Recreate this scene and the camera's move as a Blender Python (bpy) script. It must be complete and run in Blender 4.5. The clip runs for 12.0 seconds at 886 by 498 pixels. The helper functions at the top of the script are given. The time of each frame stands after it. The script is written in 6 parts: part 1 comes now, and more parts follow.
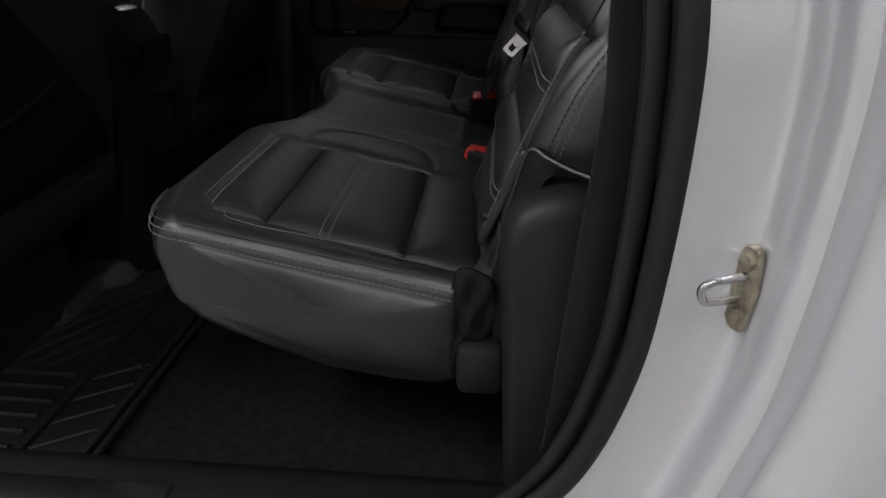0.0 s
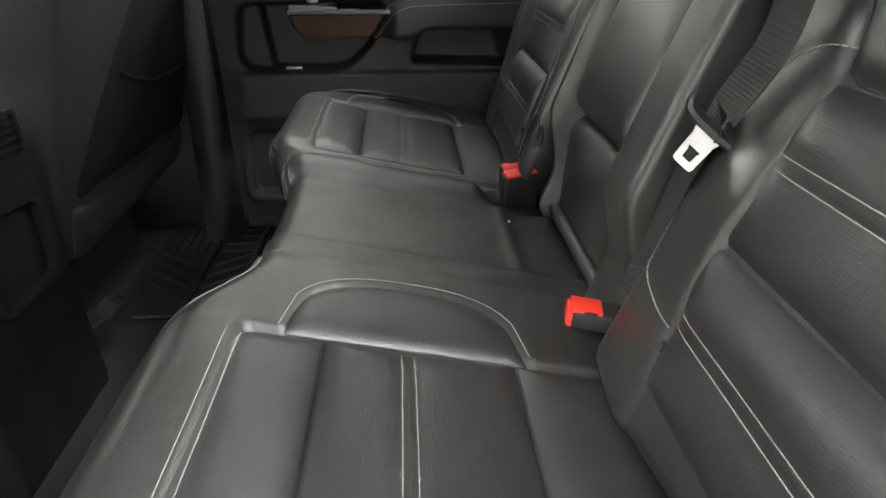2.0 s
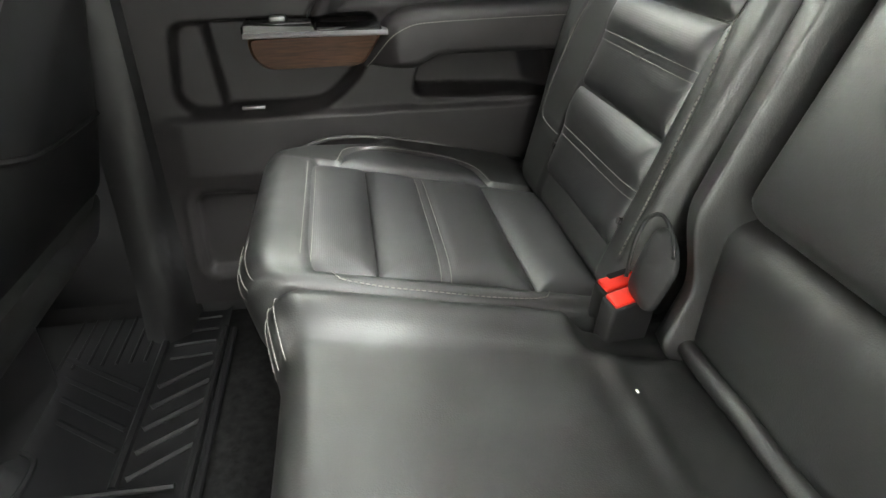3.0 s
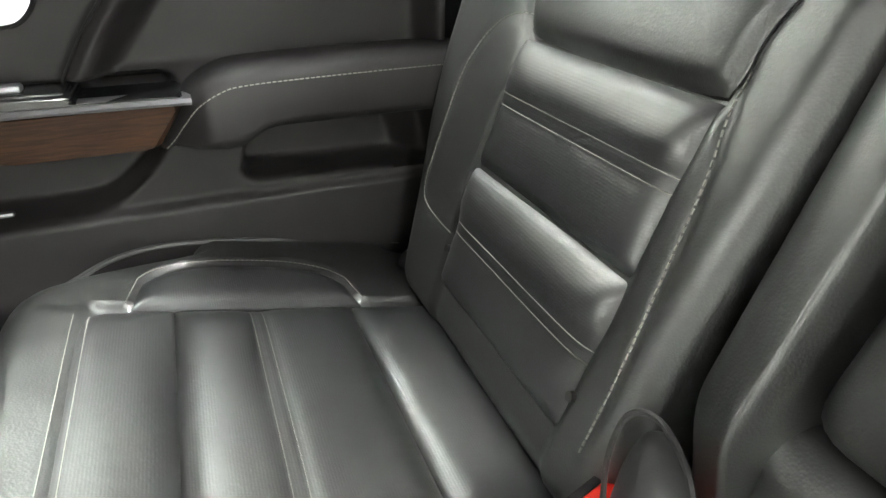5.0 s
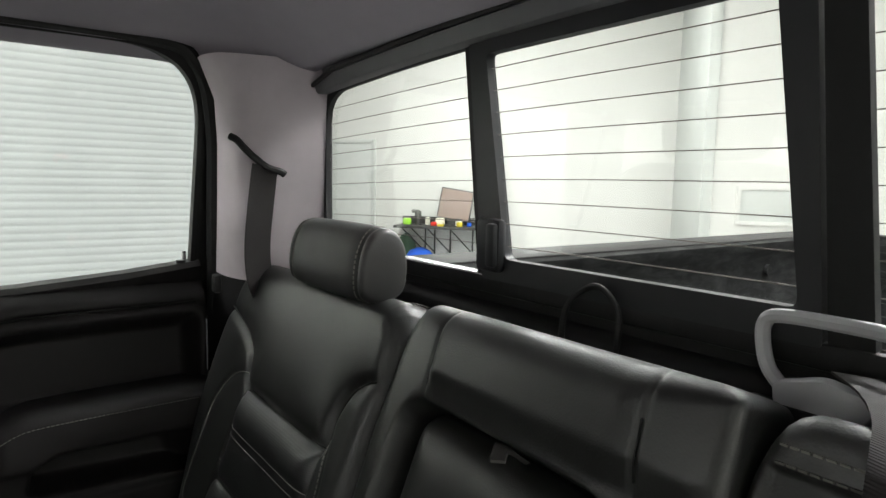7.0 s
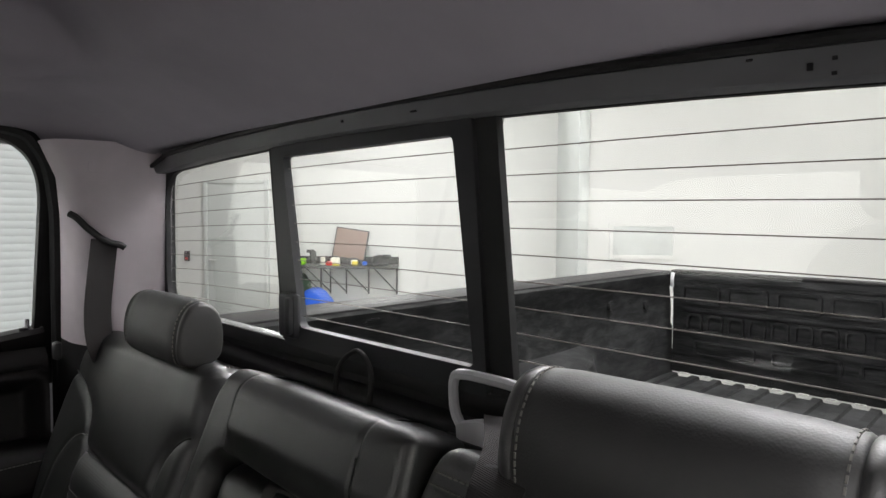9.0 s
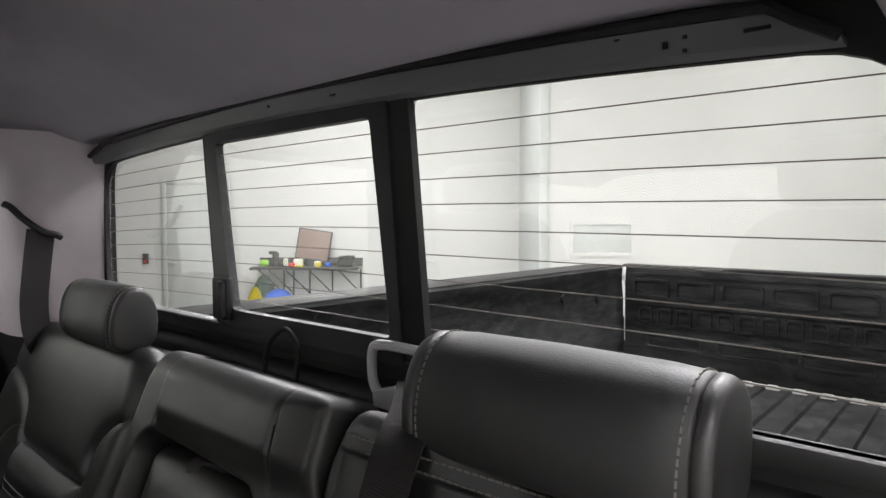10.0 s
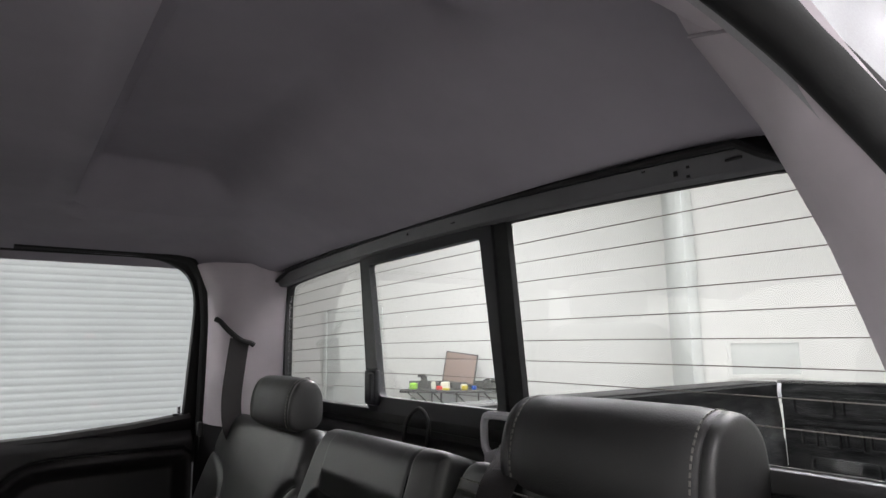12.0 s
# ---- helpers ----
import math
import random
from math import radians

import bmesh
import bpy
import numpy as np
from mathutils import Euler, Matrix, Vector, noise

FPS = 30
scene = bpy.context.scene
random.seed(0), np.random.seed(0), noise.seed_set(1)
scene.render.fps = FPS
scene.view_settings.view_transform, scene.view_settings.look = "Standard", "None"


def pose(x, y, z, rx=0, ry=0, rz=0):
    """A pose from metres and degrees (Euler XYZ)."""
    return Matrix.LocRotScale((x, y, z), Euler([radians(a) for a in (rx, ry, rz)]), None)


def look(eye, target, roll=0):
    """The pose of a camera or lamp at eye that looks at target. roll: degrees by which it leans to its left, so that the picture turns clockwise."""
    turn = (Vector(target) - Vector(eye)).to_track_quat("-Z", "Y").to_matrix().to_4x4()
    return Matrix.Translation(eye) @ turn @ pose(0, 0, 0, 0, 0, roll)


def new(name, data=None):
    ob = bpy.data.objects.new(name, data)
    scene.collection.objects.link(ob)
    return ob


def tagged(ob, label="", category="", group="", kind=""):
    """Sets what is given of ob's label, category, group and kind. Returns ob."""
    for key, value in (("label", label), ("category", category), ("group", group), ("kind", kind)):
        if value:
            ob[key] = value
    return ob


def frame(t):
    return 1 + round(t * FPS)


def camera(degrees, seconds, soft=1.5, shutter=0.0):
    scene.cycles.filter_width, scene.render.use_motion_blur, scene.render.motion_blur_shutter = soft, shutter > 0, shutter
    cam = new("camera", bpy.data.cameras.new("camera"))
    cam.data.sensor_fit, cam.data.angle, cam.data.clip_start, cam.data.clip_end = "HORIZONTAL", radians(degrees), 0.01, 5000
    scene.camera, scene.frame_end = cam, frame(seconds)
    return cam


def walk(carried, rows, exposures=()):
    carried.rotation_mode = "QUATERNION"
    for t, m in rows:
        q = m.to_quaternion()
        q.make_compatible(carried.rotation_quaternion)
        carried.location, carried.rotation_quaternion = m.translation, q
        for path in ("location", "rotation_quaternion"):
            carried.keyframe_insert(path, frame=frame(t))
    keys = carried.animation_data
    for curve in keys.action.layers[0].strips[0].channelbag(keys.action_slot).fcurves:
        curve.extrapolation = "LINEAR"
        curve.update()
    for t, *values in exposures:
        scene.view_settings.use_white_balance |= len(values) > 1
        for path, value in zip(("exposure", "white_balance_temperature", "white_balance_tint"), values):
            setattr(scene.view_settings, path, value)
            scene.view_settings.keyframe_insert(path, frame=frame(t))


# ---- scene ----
cam = camera(71.0, 12.0)
PATH = [
    (0, (-0.004, -1.323, 0.741), (-0.146, 0.453, -0.167), 0.4),
    (0.5, (-0.097, -1.198, 0.742), (-0.197, 0.579, -0.17), -0.3),
    (1, (-0.151, -1.088, 0.751), (-0.136, 0.691, -0.162), -0.2),
    (1.5, (-0.174, -0.914, 0.741), (-0.119, 0.864, -0.174), -0.3),
    (2, (-0.216, -0.767, 0.747), (-0.113, 1.007, -0.172), -0.3),
    (2.5, (-0.317, -0.565, 0.779), (-0.114, 1.175, -0.185), -0.4),
    (3, (-0.318, -0.328, 0.766), (-0.059, 1.394, -0.218), -0.8),
    (3.2, (-0.313, -0.246, 0.769), (-0.044, 1.466, -0.229), -1.4),
    (4.8, (-0.245, -0.011, 0.74), (0.362, 1.627, -0.233), -0.5),
    (5, (-0.243, -0.017, 0.758), (0.414, 1.618, -0.188), -0.1),
    (5.5, (-0.227, -0.068, 0.827), (0.573, 1.599, 0.065), 0.0),
    (6, (-0.216, -0.175, 0.883), (0.717, 1.512, 0.348), 0.1),
    (6.5, (-0.23, -0.298, 0.959), (0.875, 1.328, 0.586), 0.8),
    (7, (-0.24, -0.366, 0.971), (0.948, 1.229, 0.758), 1.2),
    (7.2, (-0.237, -0.384, 0.962), (0.97, 1.204, 0.813), 0.7),
    (8.8, (-0.234, -0.554, 1.037), (1.167, 0.87, 0.93), 0.4),
    (9, (-0.228, -0.565, 1.032), (1.195, 0.837, 0.935), 0.4),
    (9.5, (-0.218, -0.597, 1.023), (1.249, 0.759, 0.926), 0.2),
    (10, (-0.216, -0.624, 1.008), (1.279, 0.701, 0.917), 0.0),
    (10.5, (-0.233, -0.651, 1.006), (1.278, 0.655, 0.912), -0.0),
    (11, (-0.281, -0.685, 1.025), (1.241, 0.609, 1.116), 0.0),
    (11.5, (-0.308, -0.731, 1.012), (1.099, 0.662, 1.299), -0.4),
    (12, (-0.302, -0.79, 0.969), (0.834, 0.826, 1.28), -0.8),
]
EXPOSURE = [(0.0, -1.05, 6350, 13), (0.3, 0.6, 6350, 12), (0.5, 1.18, 6350, 12), (1.0, 0.74, 6400, 14), (1.5, 1.2, 6500, 6), (2.0, 1.85, 6500, 5), (2.5, 2.82, 6500, 7), (3.0, 2.9, 6550, 4),
            (4.8, 3.08, 6500, 3), (5.0, 3.1, 6500, 3), (5.5, 3.36, 6500, 6), (5.6, 3.36, 6500, 6), (6.0, 2.5, 6550, 6), (6.5, 1.0, 6700, 1), (7.0, 0.4, 6500, 6), (9.0, 0.17, 6450, 12), (10.0, 0.16, 6450, 13), (11.0, 0.17, 6350, 20), (11.5, 0.17, 6300, 19), (12.0, 0.05, 6350, 14)]
walk(cam, [(t, look(eye, target, roll)) for t, eye, target, roll in PATH], EXPOSURE)

# ---------------------------------------------------------------- world and light
world = bpy.data.worlds.new("garage_world")
scene.world = world
world.use_nodes = True
world.node_tree.nodes["Background"].inputs[0].default_value = (0.9, 0.95, 1.0, 1)
world.node_tree.nodes["Background"].inputs[1].default_value = 0.12

# The garage stands askew to the truck; GAR maps garage coordinates into the world.
GROUND = -0.64
GAR = Matrix.Translation((0, 0, GROUND)) @ Matrix.Rotation(radians(-49.2), 4, "Z")
GX0, GX1, GY0, GY1, GH = -7.6, 6.5, -6.0, 10.3, 4.6


def area_lamp(name, at, size_x, size_y, power, colour=(1.0, 0.985, 0.985)):
    data = bpy.data.lights.new(name, "AREA")
    data.shape, data.size, data.size_y, data.energy, data.color = "RECTANGLE", size_x, size_y, power, colour
    ob = new(name, data)
    ob.matrix_world = Matrix.Translation(at)
    return ob


# unseen ceiling lamps, added; places and powers set to light cab and walls
LAMPS = [(-0.8, -6.6), (-6.3, -1.6), (-6.3, 1.6), (-0.6, 2.3), (-2.4, -2.6), (0.7, -3.6), (3.2, -5), (2.9, -0.3), (7.2, -5), (7.0, -0.5), (4.0, 4.9)]
LAMP_POWER = {(-0.6, 2.3): 11, (-6.3, -1.6): 320, (-6.3, 1.6): 320, (7.2, -5): 30, (7.0, -0.5): 10, (-2.4, -2.6): 130, (0.7, -3.6): 60, (-0.8, -6.6): 25, (2.9, -0.3): 190, (3.2, -5): 32, (4.0, 4.9): 140}
for lx, ly in LAMPS:
    area_lamp("added_ceiling_light", (lx, ly, GROUND + GH - 0.16), 0.5, 2.2, LAMP_POWER.get((lx, ly), 95))


# ---------------------------------------------------------------- materials
def material(name, colour, rough=0.5, metal=0.0, coat=0.0, spec=0.5):
    m = bpy.data.materials.new(name)
    m.use_nodes = True
    b = m.node_tree.nodes["Principled BSDF"]
    b.inputs["Base Color"].default_value = (*colour, 1)
    b.inputs["Roughness"].default_value = rough
    b.inputs["Metallic"].default_value = metal
    b.inputs["Coat Weight"].default_value = coat
    b.inputs["Specular IOR Level"].default_value = spec
    return m


def node(m, kind, **values):
    n = m.node_tree.nodes.new(kind)
    for k, v in values.items():
        n.inputs[k].default_value = v
    return n


def wire(m, a, out, b, inp):
    m.node_tree.links.new(a.outputs[out], b.inputs[inp])


def vary(m, colour, amount=0.25, scale=6.0, rough=None, rough_span=0.1, detail=5.0):
    """Large soft unevenness in colour and gloss."""
    b = m.node_tree.nodes["Principled BSDF"]
    tc = node(m, "ShaderNodeTexCoord")
    n = node(m, "ShaderNodeTexNoise", Scale=scale, Detail=detail, Roughness=0.6)
    wire(m, tc, "Object", n, "Vector")
    r = node(m, "ShaderNodeValToRGB")
    r.color_ramp.elements[0].position, r.color_ramp.elements[1].position = 0.3, 0.72
    r.color_ramp.elements[0].color = (*[c * (1 - amount) for c in colour], 1)
    r.color_ramp.elements[1].color = (*[min(1, c * (1 + amount)) for c in colour], 1)
    wire(m, n, "Fac", r, "Fac")
    wire(m, r, "Color", b, "Base Color")
    if rough is not None:
        mr = node(m, "ShaderNodeMapRange")
        mr.inputs["To Min"].default_value, mr.inputs["To Max"].default_value = rough - rough_span, rough + rough_span
        n2 = node(m, "ShaderNodeTexNoise", Scale=scale * 2.3, Detail=4.0)
        wire(m, tc, "Object", n2, "Vector")
        wire(m, n2, "Fac", mr, "Value")
        wire(m, mr, "Result", b, "Roughness")
    return tc


def relief(m, tc, texture, out, strength, distance, mapping=None):
    """Adds one layer of bump on top of those that the material already has."""
    b = m.node_tree.nodes["Principled BSDF"]
    bump = node(m, "ShaderNodeBump", Strength=strength, Distance=distance)
    if mapping:
        wire(m, tc, "Object", mapping, "Vector")
        wire(m, mapping, "Vector", texture, "Vector")
    else:
        wire(m, tc, "Object", texture, "Vector")
    wire(m, texture, out, bump, "Height")
    if b.inputs["Normal"].is_linked:
        before = b.inputs["Normal"].links[0].from_socket
        m.node_tree.links.new(before, bump.inputs["Normal"])
    wire(m, bump, "Normal", b, "Normal")


def leather(name, colour, rough=0.42, grain=520.0, amount=0.2):
    m = material(name, colour, rough, coat=0.22, spec=1.0)
    m.node_tree.nodes["Principled BSDF"].inputs["Coat Roughness"].default_value = 0.36
    tc = vary(m, colour, amount, 7.0, rough, 0.06)
    relief(m, tc, node(m, "ShaderNodeTexNoise", Scale=18.0, Detail=2.0), "Fac", 0.07, 0.004)
    v = node(m, "ShaderNodeTexVoronoi", Scale=grain)
    relief(m, tc, v, "Distance", 0.22, 0.0006)
    return m


def ribbed(name, colour, rough, scale, way):
    """Leather pricked in fine close rows."""
    m = material(name, colour, rough, coat=0.22, spec=1.0)
    m.node_tree.nodes["Principled BSDF"].inputs["Coat Roughness"].default_value = 0.36
    tc = vary(m, colour, 0.2, 7.0, rough, 0.06)
    relief(m, tc, node(m, "ShaderNodeTexNoise", Scale=16.0, Detail=2.0), "Fac", 0.05, 0.004)
    w = node(m, "ShaderNodeTexWave", Scale=scale, Distortion=0.0)
    w.wave_type, w.bands_direction = "BANDS", way
    relief(m, tc, w, "Fac", 0.08, 0.0005)
    v = node(m, "ShaderNodeTexVoronoi", Scale=480.0)
    relief(m, tc, v, "Distance", 0.15, 0.0005)
    return m


def moulded(name, colour, rough=0.55, grain=700.0, amount=0.12):
    m = material(name, colour, rough, spec=0.4)
    tc = vary(m, colour, amount, 5.0, rough, 0.06)
    relief(m, tc, node(m, "ShaderNodeTexNoise", Scale=grain, Detail=2.0), "Fac", 0.2, 0.0005)
    return m


LEATHER = leather("black_leather", (0.013, 0.0134, 0.0127), 0.44)
LEATHER_SIDE = leather("dark_grey_vinyl", (0.0175, 0.0165, 0.0162), 0.52)
LEATHER_PERF = ribbed("ribbed_black_leather", (0.0115, 0.0117, 0.0122), 0.45, 130.0, "X")
LEATHER_PERF_BACK = ribbed("ribbed_black_back_leather", (0.0115, 0.0117, 0.0122), 0.45, 130.0, "Z")
LEATHER_MATTE = leather("matte_black_leather", (0.0158, 0.0156, 0.0154), 0.58)
LEATHER_MATTE.node_tree.nodes["Principled BSDF"].inputs["Coat Weight"].default_value = 0.05
VINYL_BROWN = moulded("soft_brown_black_vinyl", (0.012, 0.0108, 0.0106), 0.75)
VINYL_BROWN.node_tree.nodes["Principled BSDF"].inputs["Specular IOR Level"].default_value = 0.2
LEATHER_GREY = moulded("grey_vinyl", (0.012, 0.012, 0.0116), 0.62)
SATIN = material("satin_metal", (0.3, 0.3, 0.31), 0.4, 1.0)
FRONT = moulded("black_front_vinyl", (0.006, 0.006, 0.0062), 0.7)
FRONT.node_tree.nodes["Principled BSDF"].inputs["Specular IOR Level"].default_value = 0.12
THREAD = moulded("pale_thread", (0.21, 0.203, 0.187), 0.7, 900)
TAG = moulded("grey_strap_cloth", (0.08, 0.077, 0.073), 0.8, 600)
THREAD_DARK = moulded("black_seam", (0.012, 0.012, 0.012), 0.7)
PLASTIC = moulded("charcoal_plastic", (0.0185, 0.0164, 0.0171))
PLASTIC_LOW = moulded("black_plastic", (0.017, 0.0166, 0.0172), 0.48)
PLASTIC_GREY = moulded("warm_grey_plastic", (0.62, 0.56, 0.595), 0.6)
GLOSS = material("piano_black_plastic", (0.01, 0.01, 0.011), 0.16)
vary(GLOSS, (0.01, 0.01, 0.011), 0.1, 9.0, 0.16, 0.05)
RUBBER = moulded("black_rubber", (0.012, 0.012, 0.012), 0.6)
MATRUBBER = moulded("rubber_mat", (0.0115, 0.0115, 0.0125), 0.6, 400)
MATRUBBER.node_tree.nodes["Principled BSDF"].inputs["Specular IOR Level"].default_value = 0.35
HEADLINER = material("charcoal_headliner_cloth", (0.4, 0.375, 0.415), 0.95, spec=0.1)
_tc = vary(HEADLINER, (0.4, 0.375, 0.415), 0.1, 4.0)
relief(HEADLINER, _tc, node(HEADLINER, "ShaderNodeTexNoise", Scale=900.0, Detail=2.0), "Fac", 0.4, 0.0006)
CARPET = material("black_carpet", (0.018, 0.018, 0.018), 1.0, spec=0.1)
_tc = vary(CARPET, (0.018, 0.018, 0.018), 0.4, 60.0)
relief(CARPET, _tc, node(CARPET, "ShaderNodeTexNoise", Scale=700.0, Detail=3.0), "Fac", 0.9, 0.002)
WEBBING = material("black_webbing", (0.032, 0.029, 0.029), 0.65, spec=0.3)
_tc = vary(WEBBING, (0.032, 0.029, 0.029), 0.15, 20.0)
_w = node(WEBBING, "ShaderNodeTexWave", Scale=260.0)
relief(WEBBING, _tc, _w, "Fac", 0.5, 0.0008)
RED = moulded("red_plastic", (0.75, 0.035, 0.02), 0.35)
STEEL = material("bright_steel", (0.72, 0.71, 0.68), 0.35, 0.55)
vary(STEEL, (0.76, 0.75, 0.73), 0.1, 40.0, 0.35, 0.08)
GALV = material("stained_galvanised_steel", (0.3, 0.275, 0.21), 0.4, 0.9)
vary(GALV, (0.45, 0.41, 0.32), 0.5, 60.0, 0.45, 0.12)
CHROME = material("satin_chrome", (0.6, 0.6, 0.62), 0.2, 1.0)
vary(CHROME, (0.6, 0.6, 0.62), 0.06, 30.0, 0.25, 0.05)
WHITE_PLASTIC = moulded("light_grey_plastic", (0.6, 0.6, 0.62), 0.4)
PAINT = material("silver_paint", (0.72, 0.725, 0.75), 0.22, 0.42, coat=1.0)
vary(PAINT, (0.72, 0.725, 0.75), 0.05, 900.0, 0.22, 0.03)
WOOD = material("dark_wood_veneer", (0.03, 0.014, 0.008), 0.45, spec=0.35)
_tc = node(WOOD, "ShaderNodeTexCoord")
_map = node(WOOD, "ShaderNodeMapping", Scale=(7.0, 1.0, 90.0))
_n = node(WOOD, "ShaderNodeTexNoise", Scale=3.0, Detail=6.0, Distortion=0.6)
_r = node(WOOD, "ShaderNodeValToRGB")
_r.color_ramp.elements[0].position, _r.color_ramp.elements[1].position = 0.32, 0.7
_r.color_ramp.elements[0].color, _r.color_ramp.elements[1].color = (0.014, 0.0065, 0.0035, 1), (0.062, 0.027, 0.012, 1)
wire(WOOD, _tc, "Object", _map, "Vector")
wire(WOOD, _map, "Vector", _n, "Vector")
wire(WOOD, _n, "Fac", _r, "Fac")
wire(WOOD, _r, "Color", WOOD.node_tree.nodes["Principled BSDF"], "Base Color")
LINER = moulded("scuffed_black_bedliner", (0.014, 0.014, 0.0148), 0.62, 260, 0.5)
_b = LINER.node_tree.nodes["Principled BSDF"]
_b.inputs["Specular IOR Level"].default_value = 0.15
_tc = node(LINER, "ShaderNodeTexCoord")
_map = node(LINER, "ShaderNodeMapping", Scale=(5.0, 3.0, 16.0))
_n = node(LINER, "ShaderNodeTexNoise", Scale=1.6, Detail=7.0, Roughness=0.72, Distortion=0.4)
_r = node(LINER, "ShaderNodeValToRGB")
_r.color_ramp.elements[0].position, _r.color_ramp.elements[1].position = 0.42, 0.74
_r.color_ramp.elements[0].color, _r.color_ramp.elements[1].color = (0.011, 0.011, 0.0116, 1), (0.05, 0.05, 0.051, 1)
wire(LINER, _tc, "Object", _map, "Vector")
wire(LINER, _map, "Vector", _n, "Vector")
wire(LINER, _n, "Fac", _r, "Fac")
wire(LINER, _r, "Color", _b, "Base Color")
WALL = material("white_painted_wall", (0.7, 0.7, 0.675), 0.7)
_tc = vary(WALL, (0.7, 0.7, 0.675), 0.03, 0.8)
relief(WALL, _tc, node(WALL, "ShaderNodeTexNoise", Scale=90.0, Detail=3.0), "Fac", 0.2, 0.002)
# greyer copy of WALL: pale door and panel paint, and the return's shade
WALL_SHADE = moulded("pale_grey_paint_and_shade", (0.6, 0.62, 0.6), 0.6, 200, 0.05)
CONCRETE = material("sealed_concrete", (0.24, 0.235, 0.225), 0.35)
vary(CONCRETE, (0.24, 0.235, 0.225), 0.2, 1.5, 0.35, 0.12)
SHUTTER = moulded("white_shutter_steel", (0.43, 0.45, 0.45), 0.5, 120, 0.04)
GLASS = bpy.data.materials.new("clear_glass")
GLASS.use_nodes = True
_b = GLASS.node_tree.nodes["Principled BSDF"]
_b.inputs["Base Color"].default_value = (0.97, 1.0, 0.98, 1)
_b.inputs["Transmission Weight"].default_value = 1.0
_b.inputs["Roughness"].default_value = 0.0
_b.inputs["IOR"].default_value = 1.45
LAMP_GLOW = material("lamp_diffuser", (1, 1, 1), 0.5)
LAMP_GLOW.node_tree.nodes["Principled BSDF"].inputs["Emission Color"].default_value = (1, 0.985, 0.96, 1)
LAMP_GLOW.node_tree.nodes["Principled BSDF"].inputs["Emission Strength"].default_value = 6.0
SCREEN = material("lit_screen", (0.16, 0.11, 0.09), 0.3)
SCREEN.node_tree.nodes["Principled BSDF"].inputs["Emission Color"].default_value = (0.75, 0.5, 0.42, 1)
SCREEN.node_tree.nodes["Principled BSDF"].inputs["Emission Strength"].default_value = 0.16
DARK_METAL = moulded("dark_steel", (0.05, 0.048, 0.045), 0.45)
BLUE = moulded("blue_cloth", (0.02, 0.11, 0.6), 0.8, 300)
YELLOW = moulded("yellow_cloth", (0.62, 0.5, 0.04), 0.7, 300)
LIME = moulded("lime_plastic", (0.35, 0.75, 0.05), 0.4)
GREEN_DARK = moulded("dark_green_cloth", (0.05, 0.1, 0.06), 0.8, 300)
PAPER = moulded("pale_paper", (0.8, 0.78, 0.66), 0.8)
BRONZE = moulded("grey_painted_header", (0.12, 0.12, 0.126), 0.42)
FRAME = moulded("black_window_frame", (0.026, 0.0265, 0.029), 0.42)


# ---------------------------------------------------------------- building helpers
def link_mesh(name, bm, mat, sharp=40):
    bmesh.ops.recalc_face_normals(bm, faces=bm.faces)
    for f in bm.faces:
        f.smooth = True
    for e in bm.edges:
        if len(e.link_faces) == 2 and e.calc_face_angle(0) > radians(sharp):
            e.smooth = False
    me = bpy.data.meshes.new(name)
    bm.to_mesh(me)
    bm.free()
    me.materials.append(mat)
    return new(name, me)


def part(name, bm, mat, parent, label="", sharp=40):
    ob = link_mesh(name, bm, mat, sharp)
    if parent is not None:
        ob.parent = parent
        ob.matrix_parent_inverse = parent.matrix_world.inverted()
    if label:
        ob["label"] = label
    return ob


def thing(name, at, label, category, group="", kind=""):
    ob = new(name)
    ob.empty_display_size = 0.05
    ob.matrix_world = Matrix.Translation(at)
    bpy.context.view_layer.update()
    return tagged(ob, label, category, group, kind)


def solo(name, bm, mat, label, category, group="", kind="", sharp=40):
    return tagged(link_mesh(name, bm, mat, sharp), label, category, group, kind)


def box(cx, cy, cz, sx, sy, sz, bevel=0.004, segments=2, m=None, bm=None):
    bm = bm or bmesh.new()
    made = bmesh.ops.create_cube(bm, size=1.0)["verts"]
    bmesh.ops.scale(bm, verts=made, vec=(sx, sy, sz))
    if bevel:
        edges = list({e for v in made for e in v.link_edges})
        res = bmesh.ops.bevel(bm, geom=edges, offset=min(bevel, 0.49 * min(sx, sy, sz)), segments=segments, profile=0.5, affect="EDGES")
        made = list({v for f in res["faces"] for v in f.verts} | {v for v in made if v.is_valid})
    mat = Matrix.Translation((cx, cy, cz)) @ (m if m is not None else Matrix.Identity(4))
    bmesh.ops.transform(bm, matrix=mat, verts=made)
    return bm


def slab(x0, x1, y0, y1, z0, z1, bevel=0.004, bm=None):
    return box((x0 + x1) / 2, (y0 + y1) / 2, (z0 + z1) / 2, abs(x1 - x0), abs(y1 - y0), abs(z1 - z0), bevel, bm=bm)


def rings(loops, cap=True, closed=True, bm=None):
    """Skin a row of rings that have equally many points."""
    bm = bm or bmesh.new()
    rows = [[bm.verts.new(p) for p in loop] for loop in loops]
    n = len(rows[0])
    for a, b in zip(rows, rows[1:]):
        for i in range(n if closed else n - 1):
            j = (i + 1) % n
            bm.faces.new((a[i], a[j], b[j], b[i]))
    if cap:
        bm.faces.new(rows[0][::-1])
        bm.faces.new(rows[-1])
    return bm


